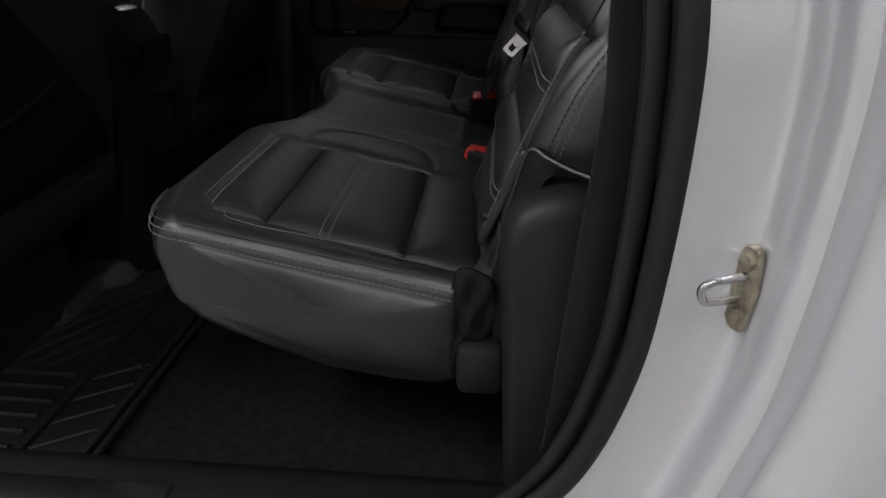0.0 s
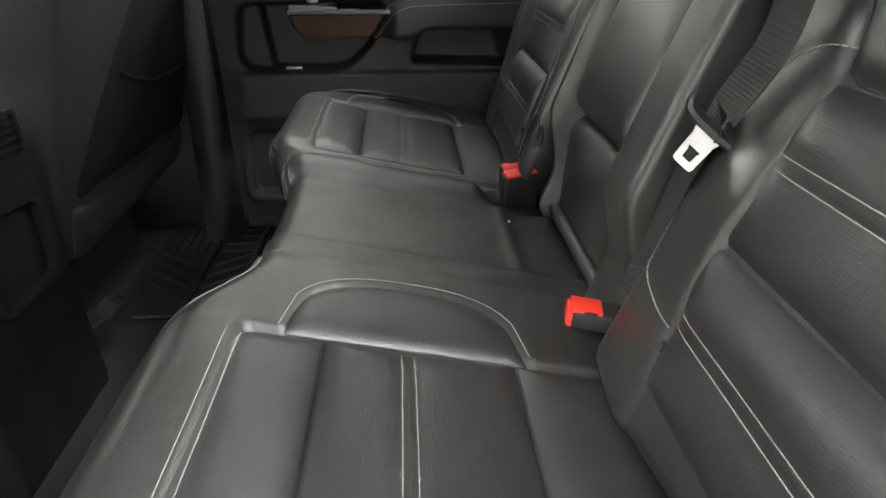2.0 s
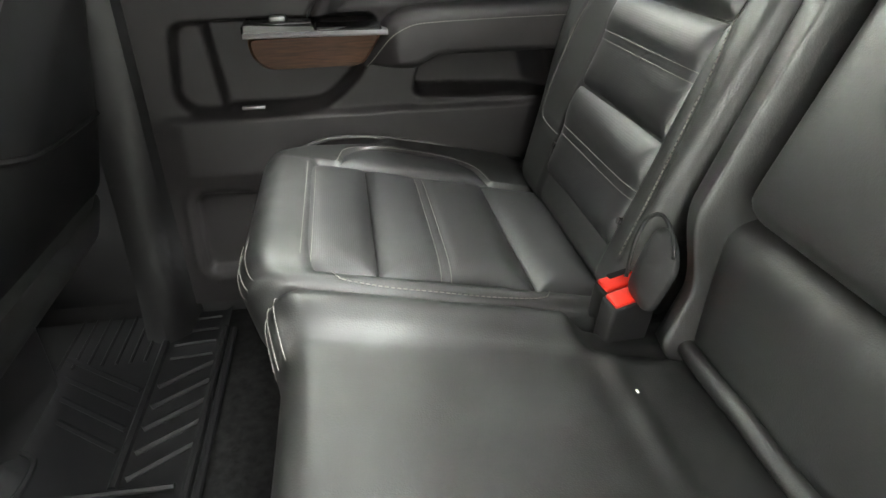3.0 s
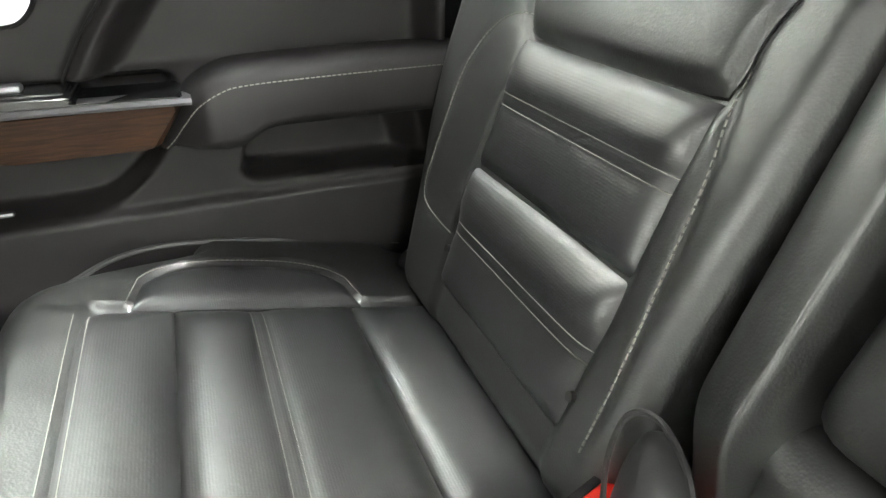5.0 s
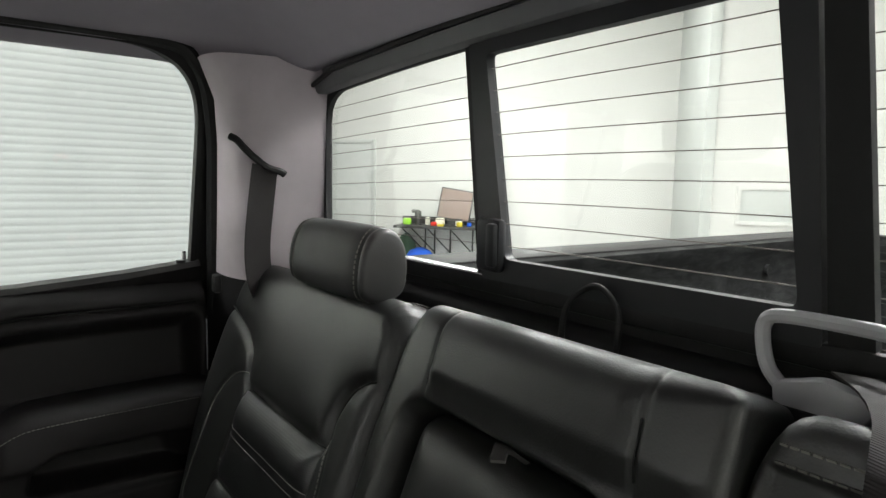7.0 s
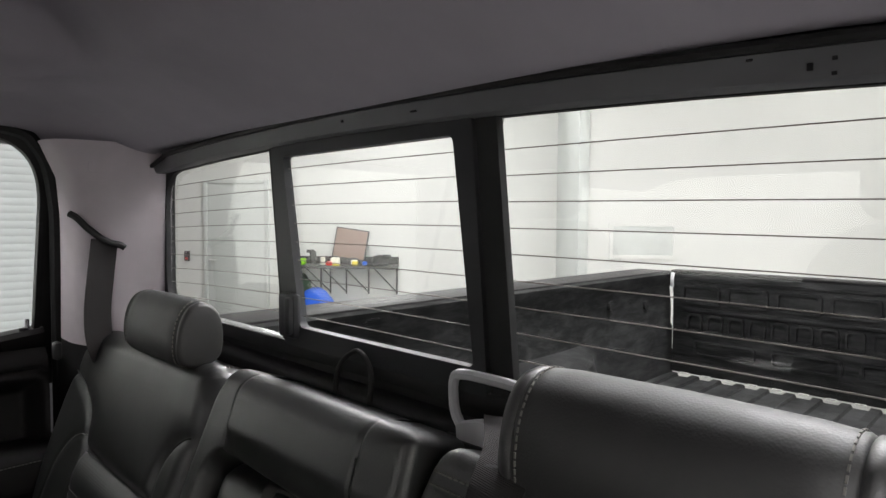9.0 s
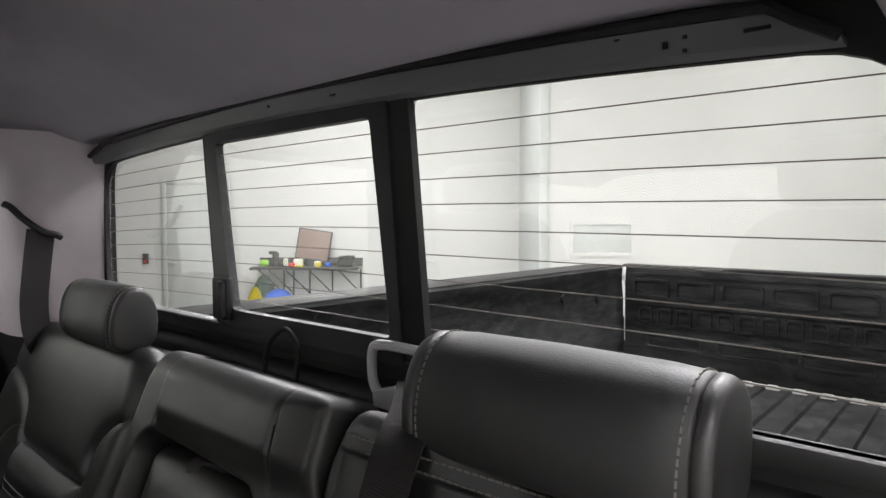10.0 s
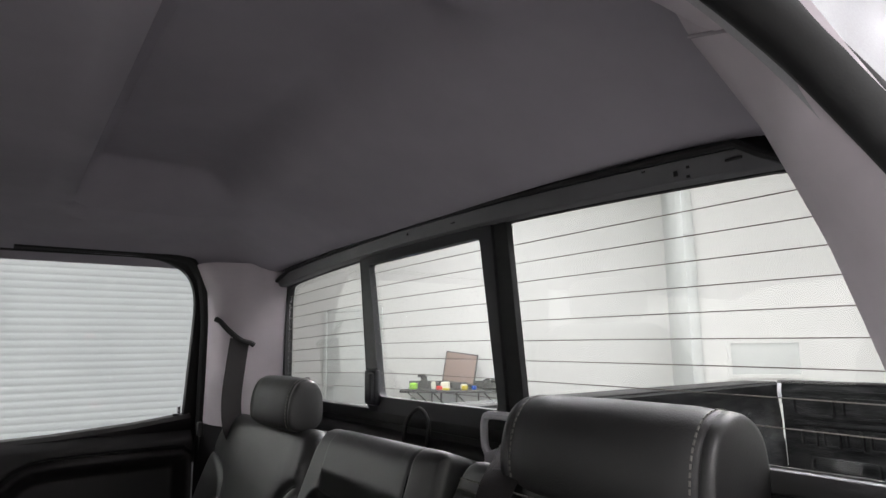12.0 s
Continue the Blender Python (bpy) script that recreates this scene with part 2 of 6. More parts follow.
def tube(points, r, sides=8, closed=False, bm=None, flat=1.0):
    """A round or flattened bar along a line."""
    pts = [Vector(p) for p in points]
    loops, up = [], None
    n = len(pts)
    for i, p in enumerate(pts):
        a = pts[(i - 1) % n] if closed or i > 0 else p
        b = pts[(i + 1) % n] if closed or i < n - 1 else p
        d = (b - a).normalized()
        if up is None:
            up = d.orthogonal().normalized()
        up = (up - d * up.dot(d)).normalized()
        side = d.cross(up)
        loops.append([p + r * (math.cos(q) * up + flat * math.sin(q) * side) for q in [2 * math.pi * k / sides for k in range(sides)]])
    if closed:
        loops.append(loops[0])
        return rings(loops, cap=False, bm=bm)
    return rings(loops, bm=bm)


def curve_points(ctrl, n=24, closed=False):
    """A smooth line through the given points."""
    p = [Vector(c) for c in ctrl]
    m = len(p)
    out = []
    spans = m if closed else m - 1
    for i in range(spans):
        p0 = p[(i - 1) % m] if closed or i > 0 else p[i] * 2 - p[i + 1]
        p1, p2 = p[i], p[(i + 1) % m]
        p3 = p[(i + 2) % m] if closed or i < m - 2 else p2 * 2 - p1
        k = max(2, n // spans)
        for j in range(k):
            t = j / k
            out.append(0.5 * ((2 * p1) + (p2 - p0) * t + (2 * p0 - 5 * p1 + 4 * p2 - p3) * t * t + (3 * p1 - p0 - 3 * p2 + p3) * t ** 3))
    if not closed:
        out.append(p[-1])
    return out


def fine_line(points, n=60):
    return [(p.x, p.y) for p in curve_points([(y, z, 0) for y, z in points], n)]


def ribbon(points, across, width, thick=0.0015, bm=None):
    """A strap along a line, as wide as told across."""
    pts = [Vector(p) for p in points]
    loops = []
    for i, p in enumerate(pts):
        d = (pts[min(i + 1, len(pts) - 1)] - pts[max(i - 1, 0)]).normalized()
        a = Vector(across)
        a = (a - d * a.dot(d)).normalized() * width / 2
        k = d.cross(a).normalized() * thick / 2
        loops.append([p - a - k, p + a - k, p + a + k, p - a + k])
    return rings(loops, bm=bm)


def stitches(points, length=0.005, gap=0.0022, r=0.0008, lift=(0, 0, 0)):
    """A row of single stitches along a line."""
    pts = [Vector(p) + Vector(lift) for p in points]
    lens = [0.0]
    for a, b in zip(pts, pts[1:]):
        lens.append(lens[-1] + (b - a).length)

    def at(s):
        for i in range(1, len(pts)):
            if s <= lens[i] or i == len(pts) - 1:
                t = (s - lens[i - 1]) / max(1e-9, lens[i] - lens[i - 1])
                return pts[i - 1].lerp(pts[i], t)

    bm, s = bmesh.new(), 0.0
    while s + length <= lens[-1]:
        a, b = at(s), at(s + length)
        tube([a, a.lerp(b, 0.25), a.lerp(b, 0.75), b], r, 4, bm=bm)
        s += length + gap
    return bm


def spaced(n, soft=1.0):
    """n + 1 numbers from 0 to 1, closer together at both ends."""
    return [(1 - soft) * i / n + soft * (0.5 - 0.5 * math.cos(math.pi * i / n)) for i in range(n + 1)]


def surface(us, vs, f, bm=None):
    """A sheet of points f(u, v)."""
    bm = bm or bmesh.new()
    rows = [[bm.verts.new(f(u, v)) for v in vs] for u in us]
    for a, b in zip(rows, rows[1:]):
        for i in range(len(vs) - 1):
            bm.faces.new((a[i], a[i + 1], b[i + 1], b[i]))
    return bm


def step(a, b, x):
    t = min(1.0, max(0.0, (x - a) / (b - a)))
    return t * t * (3 - 2 * t)


def inside(poly, x, y):
    """Signed distance to a polygon: above nought within it."""
    best, hit, n = 1e9, False, len(poly)
    for i in range(n):
        ax, ay = poly[i]
        bx, by = poly[(i + 1) % n]
        ex, ey = bx - ax, by - ay
        t = max(0.0, min(1.0, ((x - ax) * ex + (y - ay) * ey) / (ex * ex + ey * ey)))
        d = math.hypot(x - ax - t * ex, y - ay - t * ey)
        best = min(best, d)
        if (ay > y) != (by > y) and x < ax + (y - ay) / (by - ay) * ex:
            hit = not hit
    return best if hit else -best


def rounded(poly, r, n=5):
    """A polygon with its corners cut round."""
    out = []
    m = len(poly)
    for i in range(m):
        p, a, b = Vector(poly[i]), Vector(poly[i - 1]), Vector(poly[(i + 1) % m])
        k = min(r, 0.45 * (a - p).length, 0.45 * (b - p).length)
        s, e = p + (a - p).normalized() * k, p + (b - p).normalized() * k
        for j in range(n + 1):
            t = j / n
            out.append(tuple((1 - t) ** 2 * s + 2 * t * (1 - t) * p + t * t * e))
    return out


def plate(poly, to_world, depth, bevel=0.003):
    """A flat shape with thickness and a small bevel; to_world takes (u, v, n)."""
    c = Vector((sum(p[0] for p in poly) / len(poly), sum(p[1] for p in poly) / len(poly)))
    small = [tuple(Vector(p) + (c - Vector(p)).normalized() * bevel) for p in poly]
    loops = [[to_world(*p, 0) for p in poly], [to_world(*p, depth - bevel) for p in poly], [to_world(*p, depth) for p in small]]
    return rings(loops)


# ---------------------------------------------------------------- cab shell
def frame_ring(inner, outer, to_world, depth):
    """A flat frame between two outlines that have equally many points."""
    a0, a1 = [to_world(*p, 0) for p in inner], [to_world(*p, depth) for p in inner]
    b0, b1 = [to_world(*p, 0) for p in outer], [to_world(*p, depth) for p in outer]
    return rings([a0, a1, b1, b0, a0], cap=False)


def resampled(poly, gap=0.05):
    """Extra points along the long sides of an outline."""
    out = []
    for i in range(len(poly)):
        a, b = Vector(poly[i]), Vector(poly[(i + 1) % len(poly)])
        k = 14 if (b - a).length > 0.1 else 1
        out += [tuple(a.lerp(b, j / k)) for j in range(k)]
    return out


floor = solo("floor", slab(-1.9, 0.24, -0.74, 0.81, -0.08, 0.02, 0), CARPET, "black carpeted cab floor under the mats", "floor", kind="structure")


def roof_height(x, y):
    z = 1.212 - 0.035 * step(0.05, 0.2, x) - 0.027 * step(-0.02, 0.22, x) - 0.062 * (abs(y) / (0.66 if y < 0 else 0.74)) ** 8
    # raised field in the middle: crisp at its front, soft at the rear, with two folds at its far end
    across = step(-0.234, -0.206, x) * (1 - step(-0.05, 0.035, x))
    a = across * step(-0.475, -0.372, y) * (1 - step(0.255, 0.312, y))
    z += 0.057 * a - 0.008 * math.exp(-((x + 0.238) / 0.013) ** 2) * step(-0.6, -0.4, y) * (1 - step(0.25, 0.4, y))
    z += across * (-0.014 * math.exp(-((y - 0.335) / 0.014) ** 2) + 0.018 * math.exp(-((y - 0.385) / 0.018) ** 2) - 0.012 * math.exp(-((y - 0.45) / 0.028) ** 2))
    return z


def roof_sheet():
    bm = bmesh.new()
    us = [-1.9 + 0.05 * i for i in range(28)] + [-0.52 + 0.0145 * i for i in range(50)]
    us = [u for u in us if u < 0.196] + [0.2]
    vs = [-0.655 + 1.385 * i / 160 for i in range(161)]
    surface(us, vs, lambda u, v: (u, v, roof_height(u, v)), bm)
    top = bmesh.ops.extrude_face_region(bm, geom=bm.faces[:])["geom"]
    for g in top:
        if isinstance(g, bmesh.types.BMVert):
            g.co.z = 1.274
    return bm


solo("ceiling", roof_sheet(), HEADLINER, "charcoal cloth headliner with a moulded middle field", "ceiling", kind="structure")
solo("roof_shell", slab(-1.96, 0.3, -0.68, 0.76, 1.275, 1.30, 0.01), PAINT, "silver painted roof skin over the headliner", "roof", kind="structure")

# rear wall with the window's opening through it
REAR_X = 0.222
inner = rounded([(-0.70, 0.845), (0.64, 0.845), (0.64, 1.138), (-0.70, 1.138)], 0.07, 6)
outer = rounded([(-0.78, -0.08), (0.82, -0.08), (0.74, 1.275), (-0.7, 1.275)], 0.01, 6)
wall_rear = solo("wall_rear", frame_ring(inner, outer, lambda u, v, n: (REAR_X + 0.012 + n, u, v), 0.03), PLASTIC_LOW,
                 "black rear wall of the cab round the window", "wall", kind="structure")


def arched(poly):
    """The window's upper edge is a flat arch."""
    return [(y, z - 0.062 * y * y * step(0.95, 1.05, z)) for y, z in poly]


band_in = arched(resampled(rounded([(-0.672, 0.868), (0.578, 0.868), (0.578, 1.1285), (-0.592, 1.1285)], 0.06, 6)))
band_out = arched(resampled(rounded([(-0.72, 0.83), (0.66, 0.83), (0.66, 1.16), (-0.72, 1.16)], 0.07, 6)))
part("window_seal", frame_ring(band_in, band_out, lambda u, v, n: (REAR_X - 0.002 + n, u, v), 0.008), RUBBER, wall_rear, "black rubber window surround")
# header above the glass: grey painted steel with a dark cloth edge


def arch(y):
    return 1.1285 - 0.062 * y * y


header = []
for y, k in [(-0.556, 0.02), (-0.55, 0.12), (-0.535, 0.5), (-0.515, 1.0)] + [(-0.49 + 0.05 * i, 1.0) for i in range(21)] + [(0.55, 1.0), (0.58, 0.5)]:
    z = arch(y)
    header.append([(0.232, y, z + 0.001), (0.206, y, z + 0.001), (0.203, y, z + 0.003), (0.199, y, z + 0.003 + 0.018 * k), (0.203, y, z + 0.005 + 0.02 * k), (0.232, y, z + 0.005 + 0.02 * k)])
hd = solo("header_trim", rings(header), BRONZE, "grey steel header above the rear window", "trim", kind="structure")
part("headliner_edge", tube([(0.196, -0.556, arch(0.556) + 0.003), (0.195, -0.535, arch(0.535) + 0.014), (0.195, -0.517, arch(0.517) + 0.025)] + [(0.195, -0.49 + 0.05 * i, arch(-0.49 + 0.05 * i) + 0.025) for i in range(21)] + [(0.197, 0.58, arch(0.58) + 0.014)], 0.004, 8), RUBBER, hd, "dark headliner edge")
for yy, zz, sy, sz in ((-0.455, 1.138, 0.005, 0.008), (-0.468, 1.133, 0.004, 0.004), (-0.468, 1.142, 0.004, 0.004), (-0.512, 1.141, 0.022, 0.004), (-0.535, 1.146, 0.006, 0.003), (-0.42, 1.146, 0.006, 0.003), (0.02, 1.142, 0.005, 0.005), (-0.1, 1.14, 0.012, 0.003)):
    part("clip_slot", box(0.2, yy, arch(yy) + zz - 1.128, 0.002, sy * 0.7, sz * 0.6, 0.0005), THREAD_DARK, hd)
# trim panel below the glass
lower = []
for i in range(25):
    y = -0.68 + 1.36 * i / 24
    lower.append([(0.24, y, 0.30), (0.21, y, 0.30), (0.205, y, 0.60), (0.2, y, 0.80), (0.202, y, 0.826), (0.205, y, 0.833), (0.218, y, 0.838), (0.24, y, 0.84)])
solo("rear_panel", rings(lower), PLASTIC_LOW, "black plastic panel below the rear window", "trim", kind="structure", sharp=60)
solo("window_ledge", slab(0.214, 0.236, -0.6, 0.58, 0.848, 0.868, 0.004), RUBBER, "black ledge at the foot of the rear glass", "trim", kind="structure")


# ---------------------------------------------------------------- rear window
def pane(name, poly, parent, x=REAR_X + 0.007, thick=0.004):
    ob = part(name, plate(poly, lambda u, v, n: (x + n, u, v), thick, 0.0005), GLASS, parent, sharp=8)
    ob.visible_shadow = False
    return ob


window_1 = thing("window_1", (REAR_X, 0, 0.865), "sliding rear window with heater wires in a black frame", "window", kind="structure")
pane("pane", rounded([(-0.69, 0.85), (-0.19, 0.85), (-0.19, 1.135), (-0.69, 1.135)], 0.02, 3), window_1)
pane("pane", rounded([(0.18, 0.85), (0.63, 0.85), (0.63, 1.135), (0.18, 1.135)], 0.02, 3), window_1)
pane("sliding_pane", rounded([(-0.178, 0.884), (0.14, 0.884), (0.178, 1.118), (-0.15, 1.118)], 0.01, 3), window_1, REAR_X + 0.001)
fin = rounded([(-0.172, 0.889), (0.131, 0.889), (0.172, 1.113), (-0.141, 1.114)], 0.008, 3)
fout = rounded([(-0.190, 0.862), (0.168, 0.862), (0.203, 1.131), (-0.166, 1.131)], 0.008, 3)
part("sliding_frame", frame_ring(fin, fout, lambda u, v, n: (REAR_X - 0.008 + n, u, v), 0.014), FRAME, window_1, "black sliding pane frame")
part("fixed_bar", plate([(-0.221, 0.862), (-0.192, 0.862), (-0.168, 1.13), (-0.194, 1.13)], lambda u, v, n: (REAR_X + 0.004 - n, u, v), 0.009, 0.003), RUBBER, window_1)
part("fixed_bar", plate([(0.170, 0.862), (0.181, 0.862), (0.216, 1.13), (0.205, 1.13)], lambda u, v, n: (REAR_X + 0.004 - n, u, v), 0.007, 0.002), RUBBER, window_1)
latch = part("latch", slab(REAR_X - 0.018, REAR_X - 0.004, 0.131, 0.171, 0.874, 0.933, 0.006), FRAME, window_1, "black window latch")
part("latch_lip", slab(REAR_X - 0.023, REAR_X - 0.014, 0.134, 0.148, 0.88, 0.928, 0.003), FRAME, latch)
part("track", slab(REAR_X - 0.006, REAR_X + 0.016, 0.17, 0.58, 0.862, 0.869, 0.002), CHROME, window_1, "bright metal window track")
WIRE = moulded("heater_wire", (0.22, 0.2, 0.18), 0.4)


def wire_line(y0, y1, z, x):
    """A heater wire, sagging a little towards the ends of the glass."""
    return [(x, y, z - (0.035 if y > 0 else 0.012) * y * y) for y in [y0 + (y1 - y0) * i / 8 for i in range(9)]]


for z in [1.0975 - 0.0244 * i for i in range(9)]:
    drop = 1.13 - z
    part("heater_wire", tube(wire_line(-0.19 - 0.11 * drop, -0.66, z, REAR_X + 0.006), 0.00065, 4), WIRE, window_1)
    part("heater_wire", tube(wire_line(0.172 - 0.183 * (1.113 - z), -0.141 - 0.138 * (1.114 - z), z + 0.001, REAR_X - 0.0002), 0.00062, 4), WIRE, window_1)
    part("heater_wire", tube(wire_line(0.212 - 0.14 * drop, 0.59, z, REAR_X + 0.006), 0.00062, 4), WIRE, window_1)


# ---------------------------------------------------------------- corner pillars
def rows_at(table, z):
    for (za, *a), (zb, *b) in zip(table, table[1:]):
        if z <= zb or (zb, *b) == table[-1]:
            t = min(1.0, max(0.0, (z - za) / (zb - za)))
            return [p + (q - p) * t for p, q in zip(a, b)]


# z, then x and y of the edge at the door, of the full middle and of the edge at the glass
PILLAR_LEFT = [(0.78, 0.12, -0.80, 0.15, -0.668, 0.226, -0.645), (0.93, 0.06, -0.736, 0.138, -0.636, 0.226, -0.625), (1.03, 0.019, -0.698, 0.114, -0.615, 0.226, -0.605), (1.1, -0.009, -0.669, 0.07, -0.603, 0.226, -0.585), (1.155, -0.044, -0.65, 0.008, -0.592, 0.2, -0.56)]
PILLAR_RIGHT = [(0.78, 0.10, 0.79, 0.125, 0.645, 0.226, 0.59), (0.93, 0.094, 0.76, 0.115, 0.63, 0.226, 0.585), (1.03, 0.088, 0.735, 0.105, 0.62, 0.226, 0.58), (1.1, 0.078, 0.715, 0.095, 0.612, 0.226, 0.575), (1.165, 0.045, 0.695, 0.065, 0.61, 0.2, 0.57)]


def pillar_trim(side):
    """Grey moulded corner trim between the door opening and the rear window."""
    table = PILLAR_RIGHT if side > 0 else PILLAR_LEFT

    def f(u, v):
        z = 0.80 + 0.36 * v
        ax, ay, bx, by, cx, cy = rows_at(table, z)
        a, b, c = Vector((ax, ay)), Vector((bx, by)), Vector((cx, cy))
        line = curve_points([(*a, 0), (*(a.lerp(b, 0.55) + Vector((-0.012, 0)) ), 0), (*b, 0), (*(b.lerp(c, 0.5) + Vector((0.004, -side * 0.004))), 0), (*c, 0)], 24)
        k = u * (len(line) - 1)
        i0 = min(int(k), len(line) - 2)
        p = line[i0].lerp(line[i0 + 1], k - i0)
        return (p.x, p.y, z)
    us, vs = [i / 24 for i in range(25)], [i / 24 for i in range(25)]
    bm = surface(us, vs, f)
    geo = bmesh.ops.extrude_face_region(bm, geom=bm.faces[:])["geom"]
    for g in geo:
        if isinstance(g, bmesh.types.BMVert):
            g.co.x += 0.008
            g.co.y += side * 0.012
    return bm


def lower_pillar(side):
    def f(u, v):
        z = 0.30 + 0.51 * v
        return ((0.15 if side < 0 else 0.09) + 0.07 * u, side * (0.80 - 0.13 * u), z)
    bm = surface(spaced(6), spaced(8), f)
    geo = bmesh.ops.extrude_face_region(bm, geom=bm.faces[:])["geom"]
    for g in geo:
        if isinstance(g, bmesh.types.BMVert):
            g.co.x += 0.01
            g.co.y += side * 0.02
    return bm


for s, n in ((1, "pillar_right"), (-1, "pillar_left")):
    solo(n, pillar_trim(s), PLASTIC_GREY, "warm grey moulded corner pillar trim", "pillar", kind="structure")
    solo(n + "_lower", lower_pillar(s), PLASTIC_LOW, "black lower corner trim below the pillar", "pillar", kind="structure")
# joint between the rail and the left pillar; darker grey gives its shadow gap
solo("trim_joint", tube(curve_points([(0.004, -0.601, 1.1412), (-0.002, -0.615, 1.1352), (-0.009, -0.629, 1.1287), (-0.024, -0.652, 1.117)], 14), 0.0013, 8), moulded("shaded_grey_joint", (0.4, 0.36, 0.385), 0.7), "fine raised joint between rail and pillar trim, darker grey for its shadow gap", "trim", kind="structure")
# small cover in the right pillar


def on_right_pillar(u, v, n):
    return (u, 0.604 - 0.2 * (u - 0.1) - n, v)


solo("clip_cover", frame_ring(rounded([(0.103, 1.107), (0.132, 1.107), (0.132, 1.126), (0.103, 1.126)], 0.004, 3), rounded([(0.101, 1.105), (0.134, 1.105), (0.134, 1.128), (0.101, 1.128)], 0.004, 3), on_right_pillar, 0.0012),
     PLASTIC_GREY, "small rectangular clip cover set in grey pillar trim", "cover")

# ---------------------------------------------------------------- left opening: seal, jamb, sill
SEAL = [(-1.3, 1.148), (-0.4, 1.152), (-0.16, 1.149), (-0.066, 1.14), (-0.012, 1.112), (0.014, 1.073), (0.03, 1.022), (0.073, 0.89), (0.113, 0.78), (0.132, 0.7), (0.14, 0.6), (0.139, 0.47), (0.131, 0.38), (0.106, 0.28), (0.068, 0.208), (0.0, 0.145), (-0.12, 0.112), (-0.4, 0.1), (-1.3, 0.095)]


def seal_y(z):
    return -0.835 + 0.5 * max(0.0, z - 0.76) + 0.012 * step(0.70, 0.82, z) - 0.006 - 0.006 * step(0.95, 0.7, z) - 0.008 * step(0.84, 1.0, z)


seal_line = curve_points([(x, seal_y(z), z) for x, z in SEAL], 90)
seal = solo("door_seal", tube(seal_line, 0.0125, 10), RUBBER, "black rubber seal round the open doorway", "seal", kind="structure")
part("inner_lip", tube([p + Vector((-0.022, 0.012, 0.0)) for p in seal_line if p.z < 0.76 and p.x > 0.0], 0.014, 10, flat=0.6), PLASTIC_LOW, seal)


def jamb():
    """Silver door jamb behind the seal with pressed steps."""
    prof = [(0.0, 0.02), (0.0, -0.008), (0.012, -0.01), (0.035, -0.012), (0.055, -0.016), (0.064, -0.024), (0.07, -0.045), (0.076, -0.066), (0.084, -0.074), (0.1, -0.072), (0.112, -0.066), (0.122, -0.078), (0.132, -0.108), (0.15, -0.122), (0.2, -0.132), (0.22, -0.14), (0.235, -0.165), (0.26, -0.175), (0.6, -0.185)]
    loops = []
    for p in seal_line[6:84]:
        lean = 0.4 * step(0.9, 1.13, p.z)
        drop = step(0.35, 0.13, p.z) if p.z < 0.36 else 0.0
        row = []
        for a, b in prof:
            row.append((p.x + 0.004 + a * (1 - 0.5 * lean), p.y + b, p.z + (-a * 0.9 * drop) + a * 2.4 * lean))
        loops.append(row)
    return rings(loops, cap=False, closed=False)


solo("body_jamb", jamb(), PAINT, "silver painted door jamb with pressed steps", "jamb", kind="structure", sharp=50)
solo("sill", rings([[(x, -0.70, 0.02), (x, -0.705, 0.07), (x, -0.74, 0.09), (x, -0.80, 0.094), (x, -0.83, 0.088), (x, -0.86, 0.04), (x, -0.86, -0.2), (x, -0.70, -0.2)] for x in (-1.6, -0.9, -0.4, 0.0, 0.1)]),
     PLASTIC_LOW, "black ribbed door sill", "sill", kind="structure", sharp=60)
solo("sill_plate", slab(-0.95, -0.40, -0.818, -0.77, 0.091, 0.097, 0.002), CHROME, "brushed metal tread plate on the sill", "sill plate", kind="structure")
solo("wall_left_rear", slab(0.15, 0.3, -0.83, -0.79, -0.1, 0.8, 0.0), PLASTIC_LOW, "black inner cab side behind the jamb", "wall", kind="structure")


def rail_left():
    """Side trim between the headliner and the doorway's seal."""
    loops = []
    for x in [-1.3, -0.9, -0.6, -0.45] + [-0.4 + 0.02 * i for i in range(21)] + [0.006]:
        k = step(-0.16, 0.006, x)
        a = Vector((x, -0.553 - 0.042 * k, roof_height(min(x, -0.02), -0.553) - 0.006 - 0.031 * k))
        s = min(seal_line[:40], key=lambda p: abs(p.x - x) + (1 if p.z < 0.9 else 0))
        b = Vector((x, s.y + 0.006, s.z + 0.006))
        m = a.lerp(b, 0.5) + Vector((0, -0.003, -0.008))
        row = [a.lerp(m, 0.0), (a + m) / 2 + Vector((0, -0.001, -0.004)), m, (m + b) / 2 + Vector((0, -0.002, -0.003)), b]
        loops.append(row + [b + Vector((0, -0.004, 0.02)), m + Vector((0, -0.004, 0.02)), a + Vector((0, 0, 0.012))])
    return rings(loops)


solo("roof_rail_left", rail_left(), PLASTIC_GREY, "warm grey roof rail trim above the doorway", "trim", kind="structure")

striker = thing("door_striker", (0.205, -0.872, 0.48), "steel door striker loop bolted to the silver jamb", "striker")
SD, SN = Vector((0.42, -0.907, 0)), Vector((-0.907, -0.42, 0))


def on_striker(u, v, n):
    return Vector((0.205, -0.874, 0.488 + (v - 0.465) * 0.7)) + SD * u * 0.62 + SN * n * 0.85


